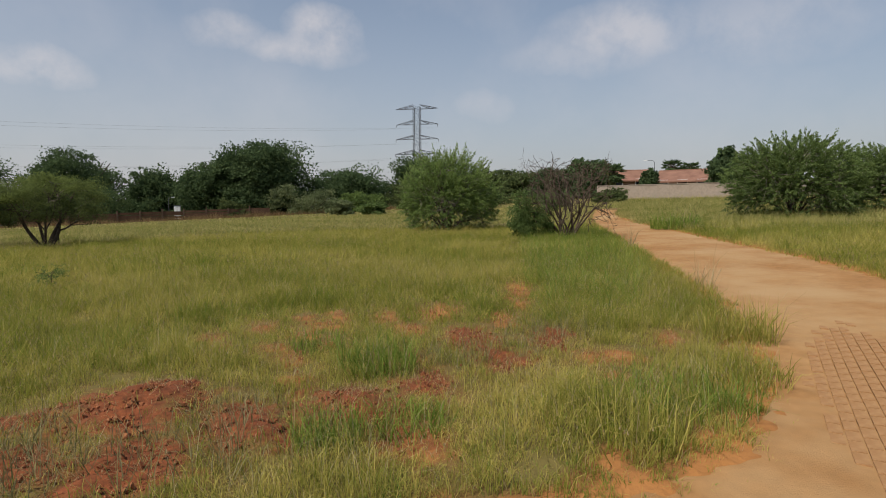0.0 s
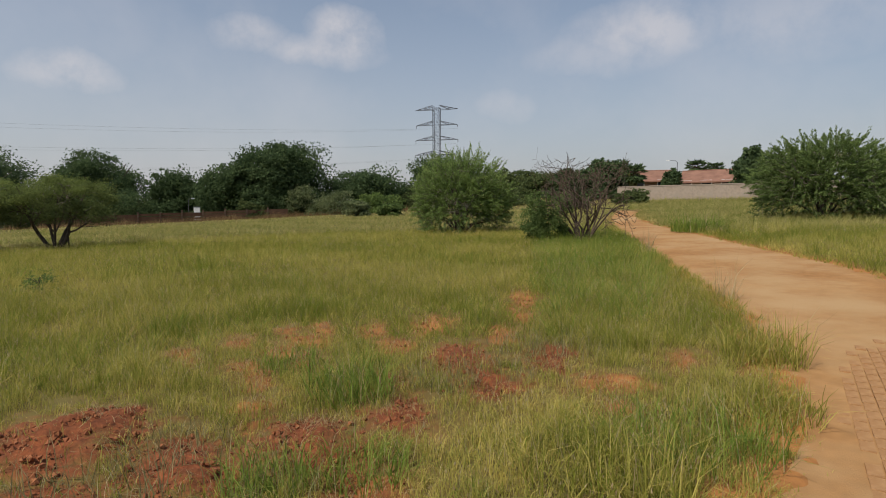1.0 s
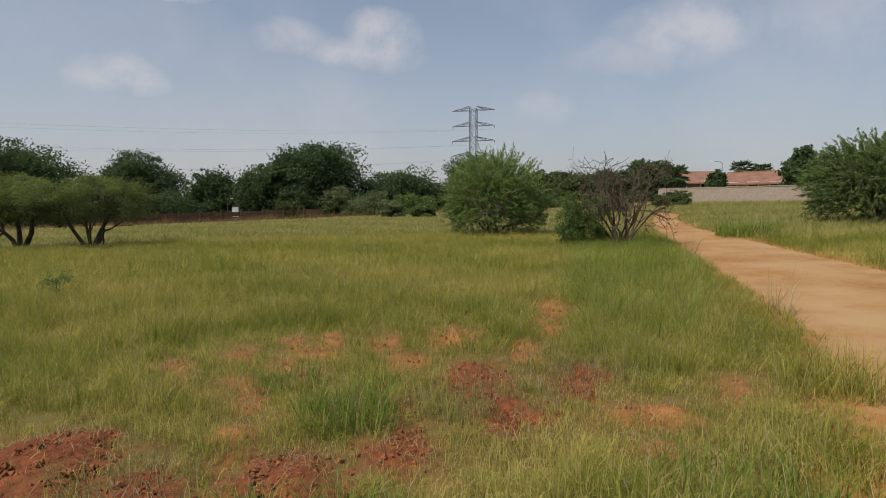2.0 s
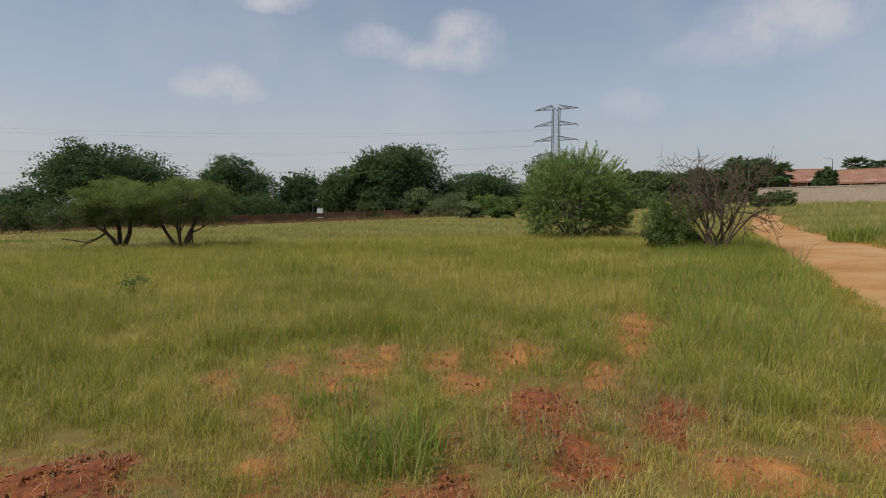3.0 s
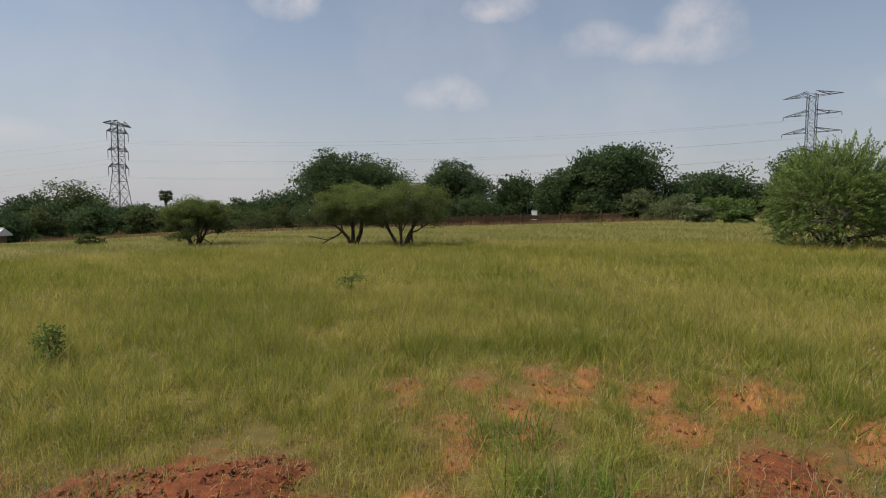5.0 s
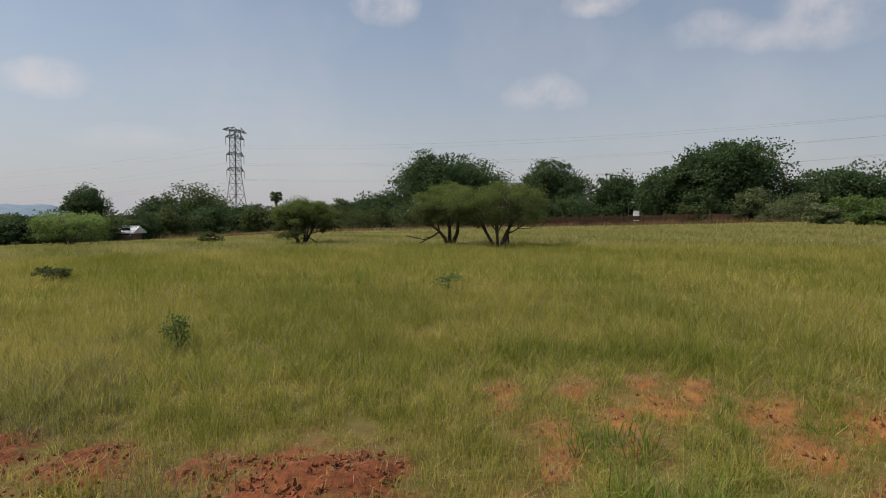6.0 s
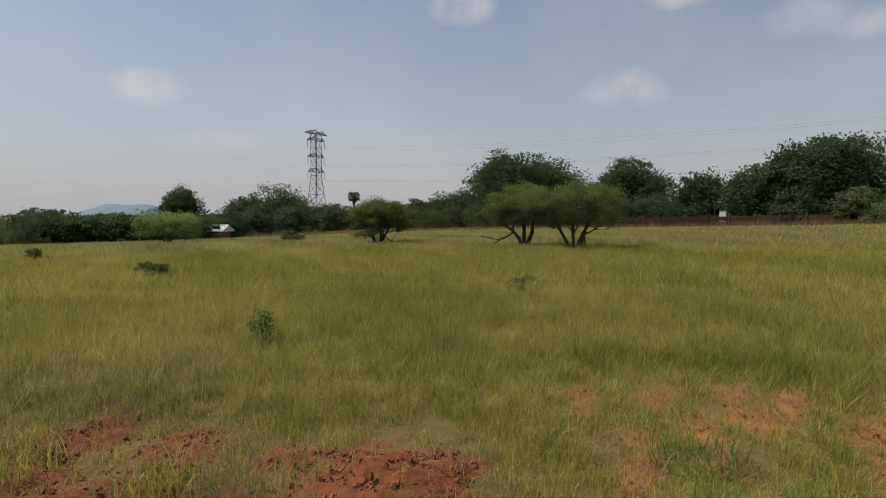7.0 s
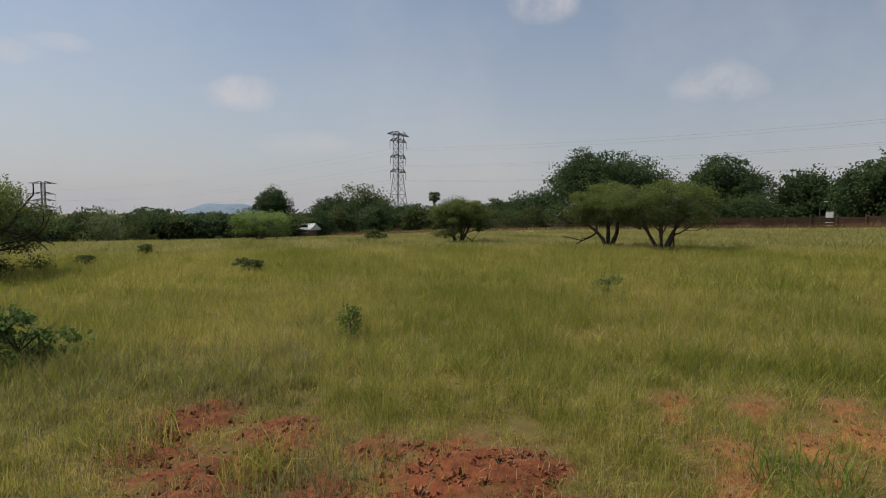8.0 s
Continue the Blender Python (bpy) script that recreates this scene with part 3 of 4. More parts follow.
def clods():
    """Loose lumps of soil on the bare patches."""
    r = np.random.RandomState(9)
    V, F = [], []
    unit = np.array([(1, 0, 0), (-1, 0, 0), (0, 1, 0), (0, -1, 0), (0, 0, 1), (0, 0, -1)], float)
    tri = np.array([(0, 2, 4), (2, 1, 4), (1, 3, 4), (3, 0, 4), (2, 0, 5), (1, 2, 5), (3, 1, 5), (0, 3, 5)])
    for bx, by, wide, deep, up in BARE:
        rad = max(wide, deep)
        n = int(620 * wide * deep * (3.2 if up else 1.2))
        a, k = r.uniform(0, 6.283, n), rad * 1.1 * np.sqrt(r.rand(n))
        xs, ys = bx + k * np.cos(a), by + k * np.sin(a)
        zs = surface(xs, ys)
        for x, y, z, b in zip(xs, ys, zs, bare_soil(xs, ys)):
            if b < 0.4:
                continue
            s = 0.006 + 0.026 * r.rand() ** 4
            turn = np.array(Euler(r.uniform(0, 6, 3)).to_matrix())
            F.append(tri + 6 * len(V))
            V.append((unit * s * r.uniform(0.6, 1.2, (6, 3))) @ turn.T + np.array([x, y, z + s * 0.3]))
    ob = new("soil_clods", raw_mesh("soil_clods", np.concatenate(V), np.concatenate(F), CLOD))
    tagged(ob, "loose red clods and small stones", "soil", kind="stuff")


clods()


# ---- trees and bushes ----
def crown_lumps(r, width, height, low, n, flat=0.5):
    """Centres and sizes of the leaf masses that make up a crown, within an egg that is width across and reaches from low to height."""
    cz, rz, rx = (low + height) / 2, (height - low) / 2, width / 2
    lumps = []
    for _ in range(n):
        d = r.normal(size=3)
        d /= np.linalg.norm(d)
        k = r.uniform(0.30, 0.72)
        size = r.uniform(0.24, 0.38)
        lumps.append((d[0] * rx * k, d[1] * rx * k, cz + d[2] * rz * k, rx * size, rz * size * 1.25))
    if low < 0.13 * height:  # growth that reaches the ground
        for _ in range(n // 2):
            a, k = r.uniform(0, 6.283), math.sqrt(r.rand()) * 0.8
            lumps.append((math.cos(a) * rx * k, math.sin(a) * rx * k, height * r.uniform(0.06, 0.24), rx * 0.28, height * 0.16))
    return lumps


def lump_leaves(r, lumps, n, length, width, tint0=0.25):
    """Leaves gathered in sprays over the skin of each lump, with gaps between the sprays."""
    sprays = 13
    per = max(4, n // (len(lumps) * sprays))
    C, T = [], []
    for x, y, z, a, b in lumps:
        d = r.normal(size=(sprays, 3))
        d[:, 2] += 0.10
        d /= np.linalg.norm(d, axis=1)[:, None]
        mid = np.array([x, y, z]) + d * r.uniform(0.55, 1.0, (sprays, 1)) * np.array([a, a, b])
        size = r.uniform(0.16, 0.34, (sprays, 1, 1)) * np.array([a, a, b * 0.8])
        C.append((mid[:, None] + np.clip(r.normal(size=(sprays, per, 3)), -1.5, 1.5) * size).reshape(-1, 3))
        T.append(np.clip(tint0 + r.normal(0, 0.10) + np.repeat(r.normal(0, 0.12, sprays), per) + r.normal(0, 0.12, sprays * per), 0, 1))
    return leaf_cards(r, np.concatenate(C), np.concatenate(T), length, width, corners=3)


def limb_lines(r, height, width, low, trunk, count):
    """A trunk that forks into limbs reaching into the crown."""
    fork = max(0.25, low * 0.9)
    lines = [[(0, 0, -0.2, trunk * 1.25), (0.02, 0.01, fork * 0.5, trunk), (0.05, -0.02, fork, trunk * 0.85)]]
    for i in range(count):
        a = i * 2 * np.pi / count + r.uniform(-0.4, 0.4)
        out, up = width * r.uniform(0.18, 0.38), fork + (height - fork) * r.uniform(0.45, 0.85)
        mx, my = np.cos(a) * out * 0.4, np.sin(a) * out * 0.4
        lines.append([(0.05, -0.02, fork * 0.95, trunk * 0.6), (mx, my, fork + (up - fork) * 0.5, trunk * 0.42),
                      (np.cos(a) * out, np.sin(a) * out, up, trunk * 0.12)])
    return lines


def fill_out(v, width, height):
    """Stretches a crown to its full width and height."""
    for axis in (0, 1):
        lo, hi = np.percentile(v[:, axis], (0.2, 99.8))
        v[:, axis] = (v[:, axis] - (lo + hi) / 2) * width / (hi - lo)
    v[:, 2] *= height / np.percentile(v[:, 2], 99.5)


def broadleaf_tree(seed, x, y, height, width, mat, label, low=0.18, leaves=5200, leaf=0.46, lumps=26, group="trees along the field", name="tree"):
    r = np.random.RandomState(seed)
    z = float(land(x, y))
    ob = thing(name, x, y, z, label, "tree", group)
    v, f = tubes(limb_lines(r, height, width, height * max(low, 0.08), width * 0.022 + 0.04, 6))
    part("trunk", raw_mesh("trunk", v, f, BARK, True), ob)
    v, f, t = lump_leaves(r, crown_lumps(r, width, height, height * low, int(lumps * 1.5)), int(leaves * 3.0), leaf * 0.70, leaf * 0.56)
    fill_out(v, width, height * 0.96)
    v[:, 2] = np.maximum(v[:, 2], 0.02)
    part("crown", raw_mesh("crown", v, f, mat, False, {"tint": t}), ob)
    return ob


def bush(seed, x, y, height, width, mat, label, leaves=1800, leaf=0.16, lumps=14, group="bushes in the field", name="bush", z=None):
    r = np.random.RandomState(seed)
    ob = thing(name, x, y, float(land(x, y)) if z is None else z, label, "bush", group)
    v, f = tubes(limb_lines(r, height * 0.9, width, height * 0.15, width * 0.009 + 0.004, 7), 5)
    part("stem", raw_mesh("stem", v, f, BARK, True), ob)
    v, f, t = lump_leaves(r, crown_lumps(r, width, height, height * 0.0, lumps), int(leaves * 1.8), leaf * 0.8, leaf * 0.55)
    fill_out(v, width, height)
    v[:, 2] = np.maximum(v[:, 2], 0.01)
    part("crown", raw_mesh("crown", v, f, mat, False, {"tint": t}), ob)
    return ob


def branch(r, start, way, length, radius, depth, lines, tips, kink=0.35, splits=3, up=0.15):
    """A crooked branch that splits further; lines and tips are filled."""
    pts, p, d = [], np.array(start, float), np.array(way, float)
    steps = 4
    for i in range(steps + 1):
        pts.append((*p, radius * (1 - 0.5 * i / steps)))
        d = d + r.normal(size=3) * kink * 0.5
        d[2] += up * 0.3
        d /= np.linalg.norm(d)
        p = p + d * length / steps
    lines.append(pts)
    if depth == 0:
        tips.append((pts[-1][:3], d))
        return
    for _ in range(splits):
        k = r.randint(2, steps + 1)
        q = np.array(pts[k][:3])
        w = d + r.normal(size=3) * 0.75
        w /= np.linalg.norm(w)
        branch(r, q, w, length * r.uniform(0.5, 0.8), radius * 0.5, depth - 1, lines, tips, kink, splits, up)


def umbrella_acacia(seed, x, y, height, width, label, stems=4, low=0.45, mat=None, leaves=9000, lean=0.55, leaf=0.17, trunk=0.10, group="acacias in the field", droop=0.0):
    """Several leaning stems that carry a wide, flat-bottomed crown of fine leaves."""
    r = np.random.RandomState(seed)
    ob = thing("acacia_tree", x, y, float(land(x, y)), label, "tree", group)
    lines, tips = [], []
    for i in range(stems):
        a = i * 2 * np.pi / stems + r.uniform(-0.5, 0.5)
        way = np.array([np.cos(a) * lean, np.sin(a) * lean, 1.0])
        branch(r, (np.cos(a) * 0.12, np.sin(a) * 0.12, -0.1), way / np.linalg.norm(way), height * 0.62, trunk * r.uniform(0.6, 1.0), 2, lines, tips, 0.3, 3)
    v, f = tubes(lines, 5)
    v[:, 2] = np.minimum(v[:, 2], height * 0.9)
    part("trunk", raw_mesh("trunk", v, f, BARK, True), ob)
    n_lumps = 84
    C, T, twigs = [], [], []
    reach = np.array([p for p, _ in tips])
    for _ in range(n_lumps):
        k, a = np.sqrt(r.rand()) * 0.86, r.uniform(0, 2 * np.pi)
        cx, cy = np.cos(a) * k * width / 2, np.sin(a) * k * width / 2
        top = height * (1 - (0.18 + 0.25 * (1 - low)) * k ** 2.2)
        floor_z = height * (low + 0.10 * r.rand() - 0.08 * k)
        mid = np.array([cx, cy, top - (top - floor_z) * r.rand() ** 1.5])
        per = leaves // n_lumps
        size, shade = width * r.uniform(0.030, 0.070), r.normal(0, 0.13)
        c = mid + np.clip(r.normal(size=(per, 3)), -2, 2) * np.array([size, size, size * 0.55])
        C.append(c)
        # sunlit top and shaded underside of the crown are painted into the tint
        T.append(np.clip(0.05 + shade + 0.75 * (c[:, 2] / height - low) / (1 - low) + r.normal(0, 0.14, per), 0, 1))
        near = reach[np.argmin(((reach - mid) ** 2).sum(1))]
        if np.linalg.norm(near - mid) < width * 0.35:
            half = (near + mid) / 2 + r.normal(size=3) * 0.06
            twigs.append([(*near, 0.012), (*half, 0.009), (*mid, 0.004)])
    v, f = tubes(twigs, 3)
    tagged(part("twig_work", raw_mesh("twig_work", v, f, TWIG), ob), "fine grey twigs", kind="stuff")
    C, T = np.concatenate(C), np.concatenate(T)
    C[:, 2] = np.maximum(C[:, 2], height * 0.05)
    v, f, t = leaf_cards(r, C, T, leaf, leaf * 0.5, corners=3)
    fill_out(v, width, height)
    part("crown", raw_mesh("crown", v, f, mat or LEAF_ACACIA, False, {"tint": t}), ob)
    return ob


def feathery_thorn_tree(seed, x, y, height, width, label, shoots=1500, mat=None, group="", spiky=1.0, leaf=0.092):
    """A rounded thorn tree in loose layers; its shoots point outwards and up, with fine leaves along each."""
    r = np.random.RandomState(seed)
    ob = thing("thorn_tree", x, y, float(land(x, y)), label, "tree", group)
    lines, twigs, C, W, T = [], [], [], [], []
    limbs = []
    for i in range(16):
        a, k = i * 2.4 + r.uniform(-0.3, 0.3), (i % 8) / 8
        out, up = width * (0.40 - 0.24 * k) * r.uniform(0.8, 1.1), height * (0.16 + 0.62 * k)
        end = np.array([np.cos(a) * out, np.sin(a) * out, up])
        mid = np.array([np.cos(a) * out * 0.35, np.sin(a) * out * 0.35, up * 0.62])
        limbs += [mid, end, (mid + end) / 2]
        lines.append([(np.cos(a) * 0.1, np.sin(a) * 0.1, -0.1, 0.075), (*mid, 0.04), (*end, 0.014)])
    limbs = np.array(limbs)
    for i in range(shoots):
        a, k = r.uniform(0, 2 * np.pi), r.uniform(-0.97, 1.0)
        s = math.sqrt(max(0.0, 1 - k * k)) if k > 0 else math.sqrt(1 - 0.35 * k * k)
        d = np.array([np.cos(a) * s, np.sin(a) * s, k])
        lobe = 1 + 0.10 * math.sin(3 * a + seed) + 0.07 * math.sin(5 * a + 7 * k + seed)
        depth = 1 - 0.62 * r.rand() ** 1.6
        root = np.array([0, 0, height * 0.42]) + d * np.array([width * 0.40, width * 0.40, height * 0.44]) * depth * lobe
        way = d * np.array([1, 1, 0.5]) + np.array([0, 0, 0.10 + 0.65 * max(k, 0) * spiky]) + r.normal(size=3) * 0.30
        way /= np.linalg.norm(way)
        long = r.uniform(0.35, 1.0) * width * (0.11 + 0.06 * max(k, 0) * spiky)
        tip = root + way * long
        if i % 2 == 0:
            twigs.append([(*root, 0.010), (*(root + way * long * 0.55), 0.007), (*(tip + way * long * 0.12 * spiky), 0.003)])
        if i % 6 == 0:
            near = limbs[np.argmin(((limbs - root) ** 2).sum(1))]
            twigs.append([(*near, 0.018), (*((near + root) / 2 + r.normal(size=3) * 0.08), 0.013), (*root, 0.008)])
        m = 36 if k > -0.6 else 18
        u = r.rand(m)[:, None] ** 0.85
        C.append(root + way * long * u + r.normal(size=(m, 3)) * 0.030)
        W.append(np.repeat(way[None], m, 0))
        # lighter towards shoot tips; light from above painted in by k, lower leaves darker
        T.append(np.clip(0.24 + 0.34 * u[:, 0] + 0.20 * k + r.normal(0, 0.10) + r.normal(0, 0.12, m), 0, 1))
    v, f = tubes(lines, 6)
    part("trunk", raw_mesh("trunk", v, f, BARK, True), ob)
    v, f = tubes(twigs, 3)
    v[:, 2] = np.maximum(v[:, 2], 0.02)
    tagged(part("twig_work", raw_mesh("twig_work", v, f, TWIG), ob), "pale grey thorny twigs", kind="stuff")
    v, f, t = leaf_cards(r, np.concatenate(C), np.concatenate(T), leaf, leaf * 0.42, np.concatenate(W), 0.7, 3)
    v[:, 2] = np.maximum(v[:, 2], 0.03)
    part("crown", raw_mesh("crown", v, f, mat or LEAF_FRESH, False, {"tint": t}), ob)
    return ob


def dead_bush(seed, x, y, height, width, label):
    r = np.random.RandomState(seed)
    ob = thing("dead_bush", x, y, float(land(x, y)), label, "bush")
    for i in range(16):
        lines, tips = [], []
        a = i * 0.75 + r.uniform(-0.3, 0.3)
        k = r.uniform(0.10, 0.50)
        way = np.array([np.cos(a) * k, np.sin(a) * k, 1.0])
        branch(r, (np.cos(a) * 0.2, np.sin(a) * 0.2, -0.05), way / np.linalg.norm(way), height * 0.52, 0.040, 3, lines, tips, 0.42, 3, 0.10)
        v, f = tubes([[(p[0], p[1], p[2], max(p[3], 0.009)) for p in line] for line in lines], 4)
        far = np.hypot(v[:, 0], v[:, 1])
        v[:, :2] *= np.minimum(1.0, (width / 2) / np.maximum(far, 0.01))[:, None] ** 0.6
        v[:, 2] = np.where(v[:, 2] > height * 0.7, height * 0.7 + (v[:, 2] - height * 0.7) * 0.55, v[:, 2])
        part("branch", raw_mesh("branch", v, f, DEADWOOD, True), ob)
    return ob


def palm_tree(seed, x, y, height, spread, label):
    """A fan palm: a stout trunk, a skirt of dead leaves and a round head of fans."""
    r = np.random.RandomState(seed)
    ob = thing("palm_tree", x, y, float(land(x, y)), label, "palm", "palms")
    hub = height - spread * 0.48
    v, f = tubes([[(0, 0, -0.2, 0.36), (0.05, 0, height * 0.5, 0.27), (0, 0.05, hub, 0.30)]], 8)
    part("trunk", raw_mesh("trunk", v, f, BARK, True), ob)
    C, W, T, stalks = [], [], [], []
    for i in range(46):
        a, k = i * 2.4, -0.95 + 2.2 * (i + 0.5) / 46
        d = np.array([np.cos(a), np.sin(a), k]) + r.normal(size=3) * 0.12
        d /= np.linalg.norm(d)
        heart = np.array([0, 0, hub]) + d * spread * 0.27
        stalks.append([(0, 0, hub, 0.05), (*heart, 0.03)])
        side = np.cross(d, (0, 0, 1.0))
        side /= np.linalg.norm(side) + 1e-6
        for u in np.linspace(-1.15, 1.15, 11):
            w = d * math.cos(u) + side * math.sin(u) - np.array([0, 0, 0.15])
            C.append(heart + w * spread * 0.11)
            W.append(w)
            T.append(min(1, max(0, r.normal(0.3, 0.15))))
    v, f = tubes(stalks, 3)
    part("leaf_stalks", raw_mesh("leaf_stalks", v, f, BARK), ob)
    v, f, t = leaf_cards(r, np.array(C), np.array(T), spread * 0.24, spread * 0.055, np.array(W), 0.12)
    part("crown", raw_mesh("crown", v, f, LEAF_DARK, False, {"tint": t}), ob)
    n = 160
    a, k = r.uniform(0, 6.283, n), r.rand(n)
    c = np.stack([np.cos(a) * (0.3 + 0.35 * k), np.sin(a) * (0.3 + 0.35 * k), hub - spread * 0.42 * (1 - k)], 1)
    v, f, t = leaf_cards(r, c, np.zeros(n), 0.7, 0.16, np.tile([0, 0, -1.0], (n, 1)), 0.3)
    part("dead_leaves", raw_mesh("dead_leaves", v, f, TANGLE, False, {"tint": t}), ob, "hanging brown dead leaves")
    return ob


# trees beyond the fence, ahead
BIG = "large dark green broadleaf tree behind the fence"
broadleaf_tree(11, -26.4, 82.0, 10.6, 13.6, LEAF_DARK, "very large dark green domed tree behind the fence", 0.10, 16000, 0.43, 44)
broadleaf_tree(12, -32.6, 80.5, 7.9, 11.5, LEAF_DARK, BIG, 0.08, 11000, 0.43, 28)
broadleaf_tree(13, -41.9, 82.0, 7.5, 9.0, LEAF_DARK, BIG, 0.08)
broadleaf_tree(14, -54.0, 82.5, 10.6, 15.5, LEAF_DARK, BIG, 0.10, 13000, 0.43, 34)
broadleaf_tree(15, -67.6, 72.0, 12.3, 18.0, LEAF_DARK, "tall spreading dark tree with an uneven crown", 0.14, 15000, 0.43, 36)
broadleaf_tree(16, -79.5, 66.0, 6.5, 13.0, LEAF_DARK, BIG, 0.05)
broadleaf_tree(17, -82.5, 60.0, 5.2, 8.0, LEAF_MID, BIG, 0.05, 3500)
broadleaf_tree(18, -94.5, 60.5, 5.0, 9.5, LEAF_MID, BIG, 0.05, 3500)
broadleaf_tree(19, -15.7, 87.0, 6.7, 14.0, LEAF_DARK, BIG, 0.05, 6000, 0.46, 30)
broadleaf_tree(20, -5.0, 99.0, 9.0, 9.0, LEAF_DARK, BIG, 0.08)
broadleaf_tree(21, 7.7, 88.8, 4.2, 9.0, LEAF_MID, "green tree beside the houses", 0.03, 4000)
broadleaf_tree(22, 1.5, 90.0, 4.6, 9.0, LEAF_MID, "green tree beyond the field", 0.03, 4000)
broadleaf_tree(23, 10.2, 77.0, 3.2, 8.0, LEAF_MID, "green tree beside the houses", 0.02, 3500)
broadleaf_tree(24, 16.2, 68.0, 4.5, 6.5, LEAF_DARK, "dark round tree behind the garden wall", 0.05, 4000)
broadleaf_tree(25, 12.6, 71.0, 3.5, 6.5, LEAF_DARK, "dark tree behind the garden wall", 0.03, 3500)
broadleaf_tree(26, 31.0, 63.0, 5.2, 5.5, LEAF_DARK, "dark upright tree beside the wall", 0.05, 3500)
broadleaf_tree(27, 36.0, 64.0, 4.2, 7.0, LEAF_DARK, "dark tree behind the wall", 0.05, 3500)
broadleaf_tree(28, 24.2, 69.2, 3.0, 2.5, LEAF_DARK, "dark garden tree before a tiled roof", 0.05, 2500)
broadleaf_tree(29, 50.0, 117.0, 4.4, 18.0, LEAF_MID, "green trees behind the houses", 0.02, 5000)
broadleaf_tree(30, 60.0, 112.0, 5.0, 16.0, LEAF_MID, "green trees behind the houses", 0.02, 4000)
broadleaf_tree(31, 24.0, 98.0, 3.2, 10.0, LEAF_MID, "green trees behind the houses", 0.02, 3000)
# lower growth along the fence
SCRUB = "grey-green scrub along the fence"
for seed, x, y, hgt, wid, m in [(40, -17.8, 75.6, 3.2, 7.0, LEAF_GREY), (41, -11.2, 73.7, 2.5, 6.0, LEAF_FRESH), (42, -8.2, 56.5, 1.2, 2.9, LEAF_THORN), (43, -22.6, 78.5, 4.2, 6.0, LEAF_GREY),
                               (44, -65.4, 61.5, 4.3, 8.0, LEAF_MID), (45, -52.2, 71.0, 4.5, 8.5, LEAF_DARK), (46, -45.5, 76.0, 4.5, 7.0, LEAF_DARK), (47, -58.5, 66.5, 3.6, 8.0, LEAF_DARK),
                               (48, -28.5, 75.0, 2.4, 4.5, LEAF_MID), (49, -3.5, 78.0, 2.6, 8.0, LEAF_ACACIA), (50, -12.5, 62.0, 1.7, 3.2, LEAF_GREY), (51, -74.0, 56.5, 3.3, 8.0, LEAF_MID),
                               (52, 4.5, 66.0, 2.2, 6.0, LEAF_MID), (53, -40.0, 80.5, 4.0, 6.0, LEAF_DARK), (54, 9.2, 52.0, 1.5, 3.0, LEAF_MID), (55, 15.5, 56.0, 1.4, 3.5, LEAF_MID)]:
    bush(seed, x, y, hgt, wid, m, SCRUB, 2600, 0.24, 16, "scrub along the fence")
rs = np.random.RandomState(500)
for i in range(19):
    t = i / 18
    x, y = -78 + 78 * t + rs.uniform(-1, 1), 60 + 26 * t + 9 * math.sin(math.pi * t) + rs.uniform(-1, 1)
    bush(520 + i, x, y, rs.uniform(3.0, 4.6), rs.uniform(6.5, 8.5), (LEAF_DARK, LEAF_MID, LEAF_DARK)[i % 3], "dark undergrowth below the trees", 2400, 0.34, 16, "undergrowth")
for i in range(15):
    y = -34 + i * 6.6 + rs.uniform(-1.5, 1.5)
    x = -97 - 4 * math.sin(i * 1.3)
    top = 0.9 + (0.9 if i > 10 else 0.0) + rs.uniform(-0.5, 0.5)
    bush(550 + i, x, y, top - float(land(x, y)), rs.uniform(8, 10), (LEAF_DARK, LEAF_MID)[i % 2], "dark undergrowth below the far trees", 2600, 0.40, 16, "undergrowth")
for i in range(12):
    t = i / 11
    x, y = -70 + 82 * t + rs.uniform(-1, 1), 78 + 22 * t + rs.uniform(-1, 1)
    bush(580 + i, x, y, rs.uniform(3.4, 4.4), rs.uniform(8, 9.5), (LEAF_MID, LEAF_DARK)[i % 2], "dark undergrowth below the trees", 1800, 0.42, 14, "undergrowth")
# low growth in the field
HERB = "leafy dark green herb standing in the grass"
for seed, x, y, hgt, wid in [(90, -9.7, 10.7, 0.5, 0.8), (91, -8.74, 4.75, 0.48, 0.50)]:
    bush(seed, x, y, hgt, wid, LEAF_FRESH, HERB, 60, 0.042, 12, "herbs in the grass", "herb")
bush(93, -9.2, 1.05, 0.72, 1.3, LEAF_FRESH, "sparse dark green shrub in the grass", 1300, 0.075, 12)
bush(94, -18.9, 5.5, 0.40, 0.9, LEAF_ACACIA, "low grey-green bush in the grass", 600, 0.09, 9)
bush(95, -29.0, 3.4, 0.5, 0.9, LEAF_ACACIA, "low green bush in the grass", 600, 0.10, 9)
bush(96, -42.6, 20.0, 0.8, 1.7, LEAF_ACACIA, "low green bush in the grass", 700, 0.14, 9)
bush(97, -24.5, 1.2, 0.35, 0.7, LEAF_ACACIA, "low green bush in the grass", 400, 0.10, 7)
